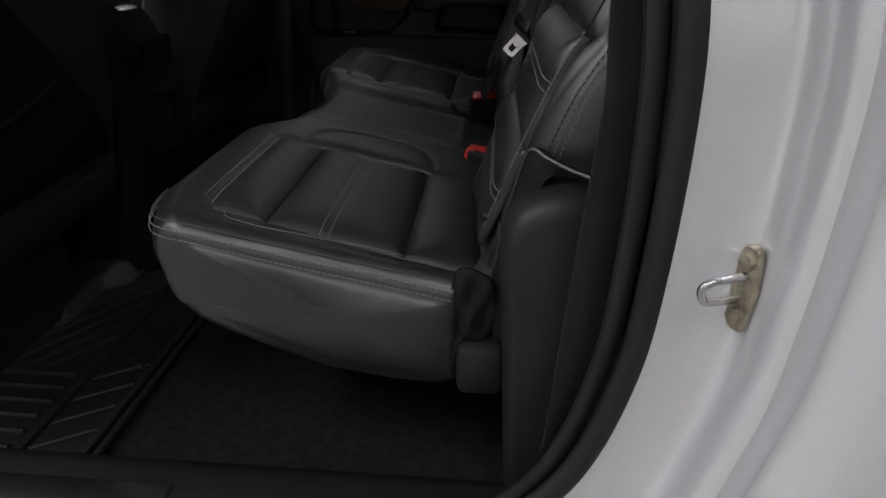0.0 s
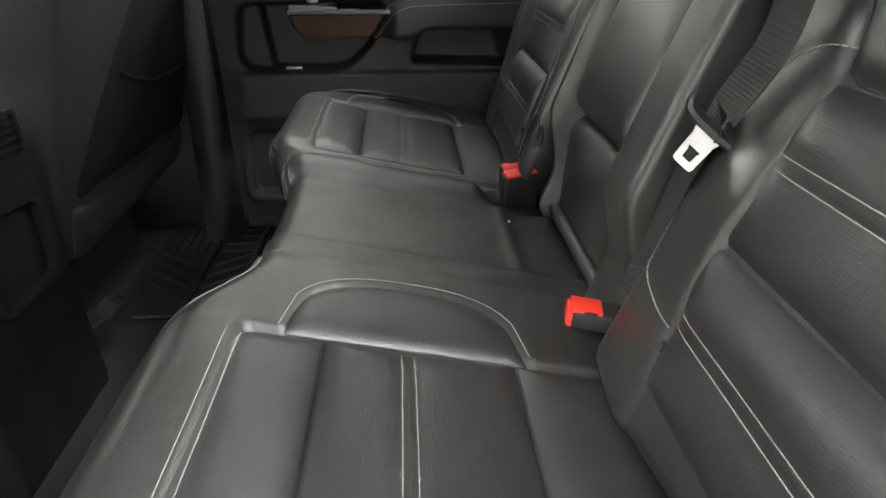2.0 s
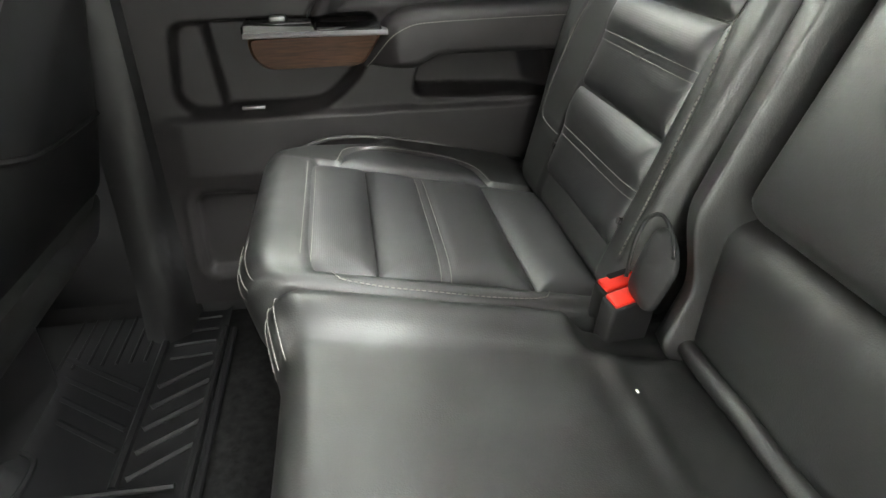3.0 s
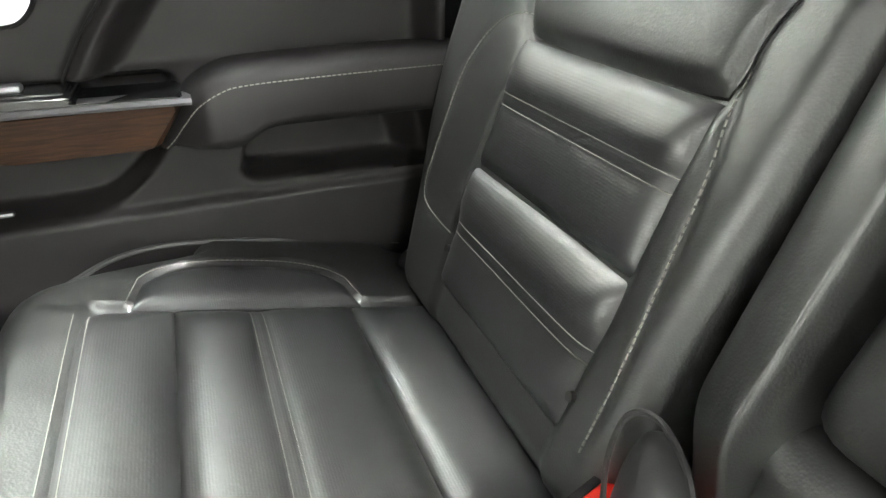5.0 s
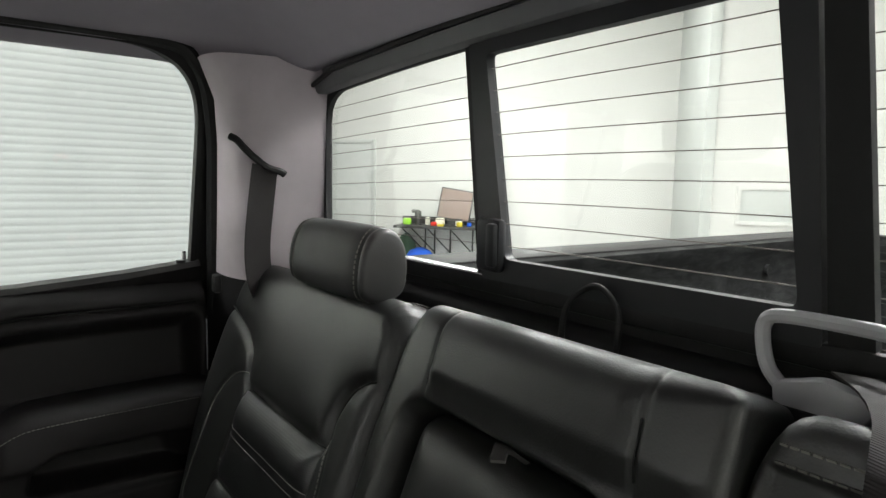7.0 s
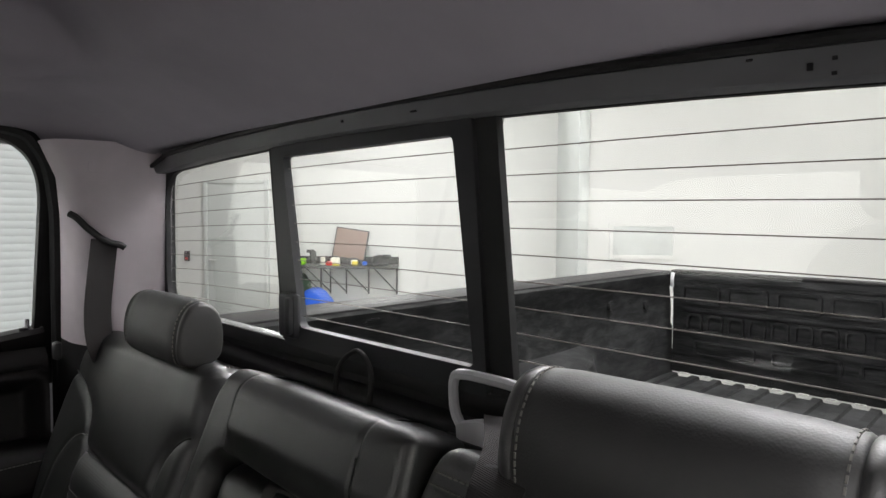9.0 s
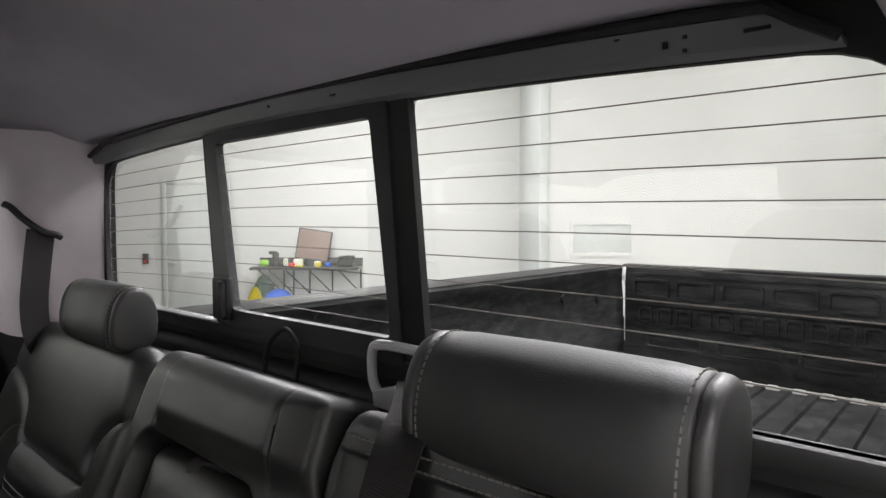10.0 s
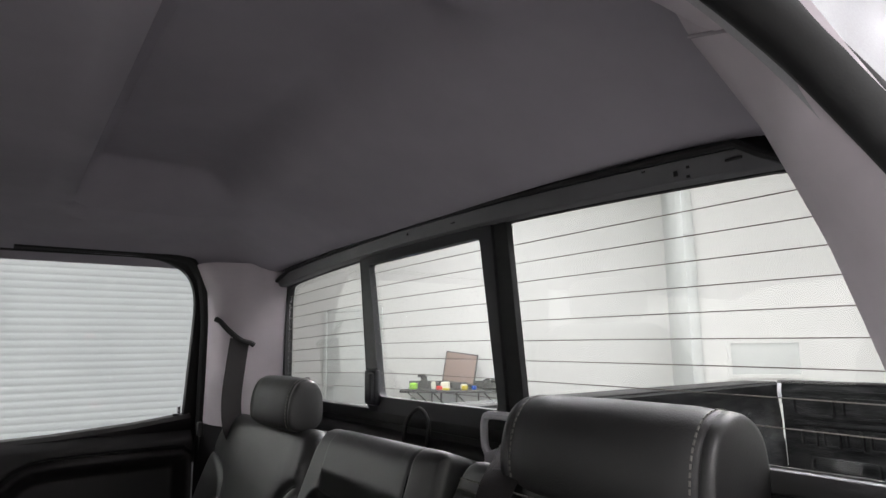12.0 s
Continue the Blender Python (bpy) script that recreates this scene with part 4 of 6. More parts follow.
CORD = moulded("grey_cord", (0.09, 0.086, 0.08), 0.8, 900)
for y, dz, r, m, long, gap in ((-0.6575, 0.002, 0.0013, CORD, 0.0022, 0.0012), (-0.6655, -0.006, 0.0009, THREAD, 0.0055, 0.0022), (-0.6695, -0.0155, 0.0009, THREAD, 0.0055, 0.0022)):
    part("stitching", stitches(edge(y, dz), long, gap, r), m, bench, "pale double stitching")
for oy, th, ya, yb, left in ((0.0, bench, 0.14, 0.22, True), (0.86, single, 0.247, 0.345, False)):
    for k, r in ((0, 0.0005), (1, 0.0007), (2, 0.0007)):
        row = []
        for y in [ya + (yb - ya) * i / 24 for i in range(25)]:
            xf = seat_front(y, oy, left)
            e = 0.018 * (step(0.212, 0.229, y) if left else step(0.257, 0.239, y))
            a = radians((42, 62, 80)[k])
            zt = seat_z(xf + 0.035) + cover_height(xf + 0.035, y - oy, left)
            row.append((xf + 0.035 - 0.0365 * math.sin(a) + e * 0.8, y, zt - 0.04 + 0.0412 * math.cos(a) - e))
        part("stitching", stitches(row, 0.0065, 0.001, r), THREAD, th, "pale double stitching")
front_edge = curve_points([(seat_front(y, 0.0, True) + 0.009, y, seat_z(seat_front(y, 0.0, True) + 0.035) - 0.013) for y in (-0.56, -0.5, -0.4, -0.3, -0.24, -0.19, -0.15, -0.11)], 48)
part("piping", tube(front_edge, 0.0028, 6), LEATHER_SIDE, bench)
part("stitching", stitches([p + Vector((0.008, 0, 0.008)) for p in front_edge[24:]], 0.0052, 0.001, 0.0007), THREAD, bench, "pale thread stitching")
out_edge = curve_points([(-0.40, 0.645, 0.418), (-0.36, 0.705, 0.41), (-0.30, 0.742, 0.398), (-0.2, 0.76, 0.377), (-0.08, 0.764, 0.35), (0.0, 0.764, 0.333)], 30)
part("piping", tube(out_edge, 0.0035, 6), LEATHER_SIDE, single)
for th, y0, y1 in ((bench, -0.62, -0.27), (single, 0.3, 0.69)):
    roll = [(0.018 - 0.02 * abs(2 * t - 1) ** 8, y0 + (y1 - y0) * t, 0.346 - 0.02 * abs(2 * t - 1) ** 8) for t in [i / 24 for i in range(25)]]
    part("rear_roll", tube(roll, 0.03, 14), LEATHER_SIDE, th, "soft vinyl roll")
part("seat_base", slab(-0.06, 0.06, -0.5, 0.19, 0.07, 0.218, 0.02), PLASTIC_LOW, bench)
part("seat_base", slab(-0.06, 0.06, 0.24, 0.70, 0.07, 0.218, 0.02), PLASTIC_LOW, single)
for y in (-0.4, 0.1):
    part("foot", slab(-0.05, 0.05, y - 0.03, y + 0.03, 0.018, 0.08, 0.006), PLASTIC_LOW, bench)
for y in (0.32, 0.64):
    part("foot", slab(-0.05, 0.05, y - 0.03, y + 0.03, 0.018, 0.08, 0.006), PLASTIC_LOW, single)

# ---------------------------------------------------------------- seat backs
BN = Vector((-0.941, 0, 0.339))


def back_map(side, dx, k=1.0, off=0.0, lean=0.0):
    def f(y, z, n):
        p = Vector((0.05 + dx + lean * min(1.0, max(0.0, (z - 0.6) / 0.2)) + 0.36 * (z - 0.585), side * (y * k + off), z)) + BN * n
        return p
    return f


def sheet(outline, to_world, height, depth, round_by=0.03, rows=120, cols=120):
    """A stuffed body seen from its front: rows across an outline, a front that height() shapes, and a closed rim."""
    o = np.array(outline)
    z0, z1 = o[:, 1].min(), o[:, 1].max()
    nx = np.roll(o, -1, axis=0)
    zs = z0 + (z1 - z0) * np.array([0.0005 + 0.999 * (t - 0.11 * math.sin(2 * math.pi * t)) for t in [i / rows for i in range(rows + 1)]])
    grid = []
    for z in zs:
        cross = [ax + (z - ay) / (by - ay) * (bx - ax) for (ax, ay), (bx, by) in zip(o, nx) if (ay > z) != (by > z)]
        a, b = min(cross), max(cross)
        grid.append([(a + (b - a) * (t - 0.11 * math.sin(2 * math.pi * t)), z) for t in [i / cols for i in range(cols + 1)]])
    g = np.array(grid)
    d = line_distance(g, np.vstack([o, o[:1]]))
    if callable(round_by):
        round_by = round_by(g[..., 0])
    fall = np.clip(1 - d / round_by, 0, 1)
    h = height(g[..., 0], g[..., 1]) - round_by * (1 - np.sqrt(1 - fall ** 2))
    bm = rings([[to_world(float(p[0]), float(p[1]), float(n)) for p, n in zip(r, hr)] for r, hr in zip(g, h)], cap=False, closed=False)
    bm.verts.ensure_lookup_table()
    w = cols + 1
    rim = list(range(w)) + [w * r + cols for r in range(1, rows + 1)] + [w * rows + c for c in range(cols - 1, -1, -1)] + [w * r for r in range(rows - 1, 0, -1)]
    flat = g.reshape(-1, 2)
    last = [bm.verts[i] for i in rim]
    for n in (-depth * 0.6, -depth):
        ring = [bm.verts.new(to_world(float(flat[i][0]), float(flat[i][1]), n)) for i in rim]
        for k in range(len(rim)):
            j = (k + 1) % len(rim)
            bm.faces.new((last[k], ring[k], ring[j], last[j]))
        last = ring
    bm.faces.new(last)
    bmesh.ops.recalc_face_normals(bm, faces=bm.faces[:])
    return bm


def line_distance(g, line):
    """Distance of every grid point from a polyline."""
    best = np.full(g.shape[:-1], 9.0)
    for a, b in zip(line[:-1], line[1:]):
        e = b - a
        t = np.clip(((g - a) @ e) / max(1e-12, float(e @ e)), 0, 1)
        best = np.minimum(best, np.linalg.norm(g - a - t[..., None] * e, axis=-1))
    return best


def smooth(a, b, x):
    t = np.clip((x - a) / (b - a), 0, 1)
    return t * t * (3 - 2 * t)


def fine(points, n=60):
    return [(p.x, p.y) for p in curve_points([(y, z, 0) for y, z in points], n)]


OUT = rounded([(0.234, 0.34), (0.64, 0.34), (0.676, 0.455), (0.706, 0.53), (0.716, 0.61), (0.712, 0.73), (0.675, 0.802), (0.60, 0.83), (0.4, 0.836), (0.215, 0.836), (0.196, 0.79), (0.205, 0.7), (0.222, 0.5)], 0.03, 4)
OUT_SINGLE = rounded([(0.234, 0.34), (0.645, 0.34), (0.684, 0.455), (0.714, 0.53), (0.726, 0.61), (0.732, 0.70), (0.728, 0.75), (0.704, 0.805), (0.655, 0.832), (0.4, 0.836), (0.215, 0.836), (0.196, 0.79), (0.205, 0.7), (0.222, 0.5)], 0.03, 4)
# seam below the upper panel, the bowed seam of one bolster and the straight one of the other
YOKE = fine([(0.168, 0.752), (0.203, 0.748), (0.23, 0.742), (0.26, 0.724), (0.276, 0.695), (0.279, 0.668), (0.284, 0.654)], 26) + fine([(0.3, 0.652), (0.42, 0.651), (0.53, 0.653)], 12) + fine([(0.543, 0.658), (0.551, 0.673), (0.567, 0.702), (0.617, 0.725), (0.70, 0.744), (0.73, 0.75)], 26)
WING = fine([(0.553, 0.673), (0.58, 0.668), (0.606, 0.655), (0.63, 0.63), (0.645, 0.60), (0.652, 0.55), (0.655, 0.50), (0.652, 0.466), (0.632, 0.45), (0.59, 0.446), (0.548, 0.446)], 70)
SIDE_IN = fine([(0.273, 0.672), (0.269, 0.645), (0.262, 0.607), (0.259, 0.555), (0.256, 0.503), (0.255, 0.457), (0.256, 0.40)], 50)

YOKE_WIDE = fine([(0.155, 0.765), (0.18, 0.748), (0.2, 0.715), (0.211, 0.685), (0.217, 0.667), (0.226, 0.654)], 26) + fine([(0.245, 0.652), (0.42, 0.651), (0.53, 0.653)], 14) + YOKE[38:]
SIDE_WIDE = fine([(0.214, 0.655), (0.222, 0.618), (0.243, 0.535), (0.258, 0.475), (0.272, 0.41)], 40)


def back_height(y, z, yoke, inner_at, side_line):
    """Relief of a seat back's cover."""
    g = np.stack([y, z], axis=-1)
    ya, za = [p[0] for p in yoke], [p[1] for p in yoke]
    above = z > np.interp(y, ya, za)
    dy = line_distance(g, np.array(yoke))
    fade = smooth(0.725, 0.63, y) * smooth(0.19, 0.27, y)
    h = np.where(above, 0.003 + (0.004 + 0.006 * fade) * (1 - np.exp(-dy / 0.022)), 0.003 + 0.004 * (1 - np.exp(-dy / 0.012)))
    h = h - (0.003 + 0.003 * fade) * np.exp(-(dy / 0.0065) ** 2) * (0.3 + 0.7 * smooth(0.2, 0.26, y))
    inner, outer = np.interp(z, [0.39, 0.52, 0.655], inner_at), np.interp(z, [0.39, 0.52, 0.655], [0.545, 0.554, 0.545])
    ins = np.minimum(np.minimum(y - inner, outer - y), 0.654 - z)
    h = h - np.where(above, 0.0, 0.005 * smooth(-0.002, 0.012, ins))
    for line in (WING, side_line):
        h = h - 0.002 * np.exp(-(line_distance(g, np.array(line)) / 0.005) ** 2)
    return h + 0.0012 * np.sin(y * 19 + 1.0) * np.sin(z * 23)


def seat_back(name, mirrored, dx, shift, label):
    th = thing(name, (0.08, 0.46 + shift * 1.03, 0.36), label, "seat back", "rear seat backs")
    fo = back_map(-1, dx, 1.03, -0.008, 0.02 if mirrored else 0.0) if mirrored else back_map(1, dx)
    f = back_map(1, dx, 1.0, shift, 0.02 if mirrored else 0.0)
    outline = [(0.9035 - 0.9965 * y, z) for y, z in OUT][::-1] if mirrored else OUT_SINGLE
    rim = (lambda y: np.interp(y, [0.35, 0.55], [0.075, 0.016])) if mirrored else (lambda y: 0.03 + 0.0 * y)

    yoke, side_line, inner_at = (YOKE_WIDE, SIDE_WIDE, (0.272, 0.247, 0.224)) if mirrored else (YOKE, SIDE_IN, (0.286, 0.282, 0.279))

    def relief_of(y, z):
        h = back_height(y, z, yoke, inner_at, side_line)
        # the wide back falls away into the valley where the belt lies
        if not mirrored:
            return h
        h = h - (0.022 * smooth(0.64, 0.69, y) + 0.012 * smooth(0.555, 0.66, y)) * smooth(0.72, 0.64, z)
        # full at the top beside the middle back, with a lower panel under the double stitching
        h = h + 0.022 * smooth(0.5, 0.67, y) * smooth(0.72, 0.765, z)
        return h - 0.006 * smooth(0.804, 0.798, z) * smooth(0.42, 0.5, y) * smooth(0.70, 0.69, y) * smooth(0.7, 0.76, z)

    def lift(y, z):
        return float(relief_of(np.array([y]), np.array([z]))[0])
    part("cover", sheet(outline, f, relief_of, 0.13 if mirrored else 0.07, rim, 140, 170), LEATHER, th, "smooth black leather cover", sharp=75)
    def at_rim(y, z):
        r = float(rim(y))
        fall = min(1.0, max(0.0, 1 - inside(outline, y, z) / r))
        return lift(y, z) - r * (1 - math.sqrt(1 - fall * fall))
    part("seam", tube([f(y, z, lift(y, z) + 0.0006) for y, z in yoke[2 if not mirrored else 3:-3] if mirrored or y > 0.216], 0.0012, 5), THREAD_DARK, th)
    edges = [(0.650, inner_at[2] + 0.002, 0.543), (0.523, inner_at[1] + 0.002, 0.553), (0.392, inner_at[0] + 0.002, 0.546)]
    for i, ((za, ia, oa), (zb, ib, ob_)) in enumerate(zip(edges, edges[1:])):
        poly = [(ia, za), (oa, za), (ob_, zb), (ib, zb)]

        def shape(y, z):
            h = 0.0009 * noise.noise((y * 10, z * 14, 7.0))
            for s in (0.594, 0.460):
                h -= 0.003 * math.exp(-((z - s) / 0.012) ** 2) - 0.0015 * math.exp(-((z - s) / 0.004) ** 2)
            # fuller below the groove than above it
            return h + 0.005 * math.exp(-((z - (zb + 0.75 * (za - zb))) / 0.03) ** 2)
        part("insert_panel", pad(poly, f, lambda y, z: 0.003, 0.009, 0.010, 0.004, shape, 0.007), LEATHER_PERF_BACK, th, "ribbed black leather panel" if i == 1 else "", sharp=75)
        if i == 0:
            top_shape = shape
        else:
            low_shape = shape
    for z0, shape, za, zb in ((0.594, top_shape, 0.65, 0.523), (0.460, low_shape, 0.523, 0.392)):
        for dz in (-0.0055, 0.0055):
            i0, o0 = float(np.interp(z0, [0.39, 0.52, 0.655], inner_at)) + 0.005, 0.545
            row = []
            for t in [j / 60 for j in range(61)]:
                y, z = i0 + (o0 - i0) * t, z0 + dz
                d = min(y - i0 + 0.004, o0 + 0.004 - y, za - z, z - zb)
                row.append(f(y, z, 0.003 - 0.004 + 0.013 * (1 - math.exp(-d / 0.010)) + shape(y, z) + 0.0006))
            part("stitching", stitches(row, 0.0085, 0.0005, 0.0006), THREAD, th, "pale double stitching")
    part("stitching", stitches([f(y, z, lift(y, z) + 0.0012) for y, z in WING], 0.0045, 0.0018, 0.0008), THREAD, th, "pale thread stitching")
    part("stitching", stitches([f(y + 0.003, z, lift(y + 0.003, z) + 0.0008) for y, z in side_line], 0.0045, 0.002, 0.0009), THREAD, th, "pale thread stitching")
    if mirrored:
        # two rows along the top of the front, and rows on the outer bolster
        for dz in (0.0, 0.010):
            part("stitching", stitches([f(0.69 - 0.24 * k / 22, 0.8035 + dz, at_rim(0.69 - 0.24 * k / 22, 0.8035 + dz) + 0.001) for k in range(23)], 0.0052, 0.0016, 0.001), THREAD, th, "pale double stitching")
        for k in range(3):
            line = fine([(0.220 - 0.0042 * k, 0.515), (0.212 - 0.0042 * k, 0.58), (0.206 - 0.0042 * k, 0.65), (0.204 - 0.004 * k, 0.71), (0.210 - 0.004 * k, 0.765)], 50)
            part("stitching", stitches([f(y, z, at_rim(y, z) + 0.001) for y, z in line], 0.0045, 0.003, 0.0011 if k else 0.0008), THREAD if k else THREAD_DARK, th, "pale double stitching")
    else:
        # double stitching over the shoulder
        for dy in (0.0, 0.012):
            line = curve_points([fo(0.228 + dy, 0.80, 0.006), fo(0.226 + dy, 0.82, -0.003), fo(0.227 + dy, 0.834, -0.018), fo(0.228 + dy, 0.838, -0.04), fo(0.23 + dy, 0.836, -0.06)], 16)
            part("stitching", stitches(line, 0.004, 0.002), THREAD, th, "pale double stitching")
    for y, z in ((0.541, 0.432), (inner_at[0] + 0.002, 0.428)):
        part("button", tube([f(y, z, -0.004), f(y, z, 0.0095), f(y, z, 0.0105)], 0.0045, 12), PLASTIC, th, "small round plastic button")
    return th


seat_back("single_seat_back", False, 0.0, 0.0, "black leather single seat back with stitched channels")
seat_back("wide_seat_back", True, 0.004, -0.895, "black leather seat back with stitched channels beside the armrest")

mid = thing("center_seat_back", (0.08, 0.0, 0.36), "black leather middle seat back with folded armrest", "seat back", "rear seat backs")
fm = back_map(1, 0.008)
MID = rounded([(-0.187, 0.33), (0.212, 0.33), (0.213, 0.5), (0.210, 0.7), (0.19, 0.81), (0.168, 0.842), (-0.17, 0.842), (-0.187, 0.838)], 0.012, 5)


def mid_height(y, z):
    edge_r, edge_l = np.interp(z, [0.39, 0.54, 0.65, 0.745], [0.158, 0.155, 0.151, 0.143]), np.interp(z, [0.39, 0.54, 0.65, 0.745], [-0.112, -0.112, -0.112, -0.114])
    a, b, c = edge_r - y, y - edge_l, 0.743 + 0.03 * y - z
    # rounded upper corners of the recess
    k = 0.03
    corner = np.minimum(a, b)
    ins = np.where((corner < k) & (c < k), k - np.hypot(k - corner, k - c), np.minimum(corner, c))
    h = 0.018 + 0.008 * smooth(0.21, 0.165, y) - 0.004 * smooth(-0.13, -0.187, y) - 0.0056 * smooth(0.014, 0.0, ins) - 0.05 * smooth(-0.010, 0.006, ins)
    h = h - 0.05 * smooth(-0.012, 0.018, ins) * smooth(0.54, 0.49, z) - 0.045 * smooth(0.5, 0.4, z)
    # stuffed field along the top, between two seams
    top = smooth(0.752, 0.785, z)
    h = h + 0.012 * top * smooth(0.124, 0.1, y) * smooth(-0.13, -0.106, y) + 0.0115 * top * smooth(-0.106, -0.13, y)
    for y0 in (-0.126, 0.12):
        h = h - 0.0025 * smooth(0.74, 0.77, z) * np.exp(-((y - y0) / 0.003) ** 2)
    return h


part("cover", sheet(MID, fm, mid_height, 0.085, lambda y: np.interp(y, [-0.187, -0.1], [0.012, 0.03]), 190, 230), LEATHER, mid, "smooth black leather surround", sharp=75)
part("armrest_pad", pad(rounded([(0.139, 0.742), (-0.109, 0.736), (-0.109, 0.508), (0.151, 0.508)], 0.026, 5), fm, lambda y, z: -0.010, 0.021, 0.012, 0.008, None, 0.009, 0.02), LEATHER, mid, "folded leather armrest", sharp=75)
part("lower_pad", pad(rounded([(0.19, 0.506), (-0.116, 0.508), (-0.116, 0.33), (0.195, 0.33)], 0.012, 4), fm, lambda y, z: -0.030 - 0.055 * (0.505 - z) / 0.17, 0.027, 0.018, 0.008), LEATHER, mid, "", sharp=75)
part("lower_roll", tube([(0.024, 0.198 - 0.0165 * i, 0.334 + 0.001 * math.sin(i * 0.9)) for i in range(25)], 0.011, 10), LEATHER, mid, "rolled leather edge")
pull = part("pull_strap", ribbon(curve_points([fm(0.004, 0.738, -0.016), fm(0.002, 0.745, 0.008), fm(-0.002, 0.746, 0.022), fm(-0.010, 0.738, 0.03)], 10), (0, 1, 0.25), 0.012, 0.0035), TAG, mid, "short grey pull strap")


def mid_line(points, up=0.0004):
    return [fm(y, z, float(mid_height(np.array([y]), np.array([z]))[0]) + up) for y, z in points]


for y0, y1 in ((0.12, 0.108), (-0.126, -0.118)):
    part("seam", tube(mid_line(fine([(y0, 0.766), (y0, 0.785), (y0 * 0.99, 0.805)], 12)) + [fm(y1, 0.826, 0.018), fm(y1, 0.839, 0.002), fm(y1, 0.8425, -0.02), fm(y1 * 0.97, 0.8435, -0.06)], 0.001, 4), THREAD_DARK, mid)


# ---------------------------------------------------------------- headrests
def headrest(y0, y1, dx, dz, deep=1.0, tall=1.0):
    th = thing("headrest", (0.16 + dx, (y0 + y1) / 2, 0.82 + dz), "black leather headrest with pale stitching at its ends", "headrest", "rear headrests")
    prof = curve_points([(0.106, 0, 0.838), (0.104, 0, 0.862), (0.109, 0, 0.892), (0.12, 0, 0.913), (0.136, 0, 0.921), (0.153, 0, 0.915), (0.165, 0, 0.896), (0.168, 0, 0.865), (0.164, 0, 0.84), (0.15, 0, 0.828), (0.132, 0, 0.825), (0.116, 0, 0.828)], 60, True)
    prof = [(0.104 + (p.x - 0.104) * deep + dx, 0.87 + (p.z - 0.87) * tall + dz) for p in prof]
    cx, cz = 0.136 + dx, 0.873 + dz

    def ring(y, s, grow=0.0):
        out = []
        for x, z in prof:
            q = Vector((x - cx, z - cz))
            q = q * s + q.normalized() * grow
            out.append((cx + q.x, y, cz + q.y))
        return out
    m = (y0 + y1) / 2
    part("cover", rings([ring(y0 + 0.013, 1, -0.002), ring(y0 + 0.016, 1, 0.0), ring(y0 + 0.04, 1, 0.002), ring(m, 1, 0.003), ring(y1 - 0.04, 1, 0.002), ring(y1 - 0.016, 1), ring(y1 - 0.013, 1, -0.002)]), LEATHER_MATTE, th, sharp=75)
    for a, w in ((y0, 1), (y1, -1)):
        part("end_panel", rings([ring(a + w * 0.0135, 1, -0.003), ring(a + w * 0.011, 1, 0.0), ring(a + w * 0.006, 0.985), ring(a + w * 0.001, 0.93), ring(a, 0.85), ring(a - w * 0.001, 0.6), ring(a - w * 0.0015, 0.25)]), LEATHER_SIDE, th, "grey-black leather end panel", sharp=75)
        rr = [Vector(p) for p in ring(a + w * 0.019, 1, 0.001)]
        part("stitching", stitches(rr + rr[:1], 0.0042, 0.002, 0.0009), THREAD, th, "pale thread stitching")
    for y in (m - 0.06, m + 0.06):
        part("post", tube([(0.14 + dx, y, 0.77 + dz), (0.14 + dx, y, 0.835 + dz)], 0.006, 10), STEEL, th, "steel headrest post")
    return th


headrest(0.256, 0.472, 0.004, -0.002, 1.0, 0.94)
headrest(-0.512, -0.268, 0.028, -0.006, 1.35)


# ---------------------------------------------------------------- belts, buckles, loop, hook
belt = thing("seat_belt", (0.1, 0.62, 0.36), "black seat belt through a dark pillar slot", "seat belt", "seat belts")
guide = curve_points([(0.078, 0.625, 1.036), (0.086, 0.616, 1.03), (0.1, 0.606, 1.012), (0.125, 0.597, 0.99), (0.146, 0.593, 0.983), (0.154, 0.592, 0.978)], 24)
part("slot_guide", tube(guide, 0.006, 8), PLASTIC_LOW, belt, "black plastic belt slot")
part("webbing", ribbon(curve_points([(0.124, 0.598, 0.992), (0.117, 0.6, 0.93), (0.112, 0.603, 0.865), (0.118, 0.609, 0.81), (0.142, 0.622, 0.75), (0.172, 0.642, 0.6)], 30), (1, 0.2, 0), 0.046), WEBBING, belt)
part("belt_clip", box(0.062, 0.655, 0.8, 0.012, 0.02, 0.03, 0.004), PLASTIC_LOW, belt)

belt = thing("seat_belt", (0.1, -0.79, 0.1), "black seat belt hanging beside the doorway", "seat belt", "seat belts")
part("webbing", ribbon(curve_points([(0.125, -0.735, 0.84), (0.112, -0.77, 0.77), (0.105, -0.79, 0.70), (0.108, -0.80, 0.62), (0.103, -0.80, 0.53), (0.092, -0.8, 0.33), (0.085, -0.79, 0.14)], 40), (1, 0.35, 0), 0.047), WEBBING, belt)
part("anchor", box(0.09, -0.785, 0.125, 0.05, 0.02, 0.04, 0.006), STEEL, belt)

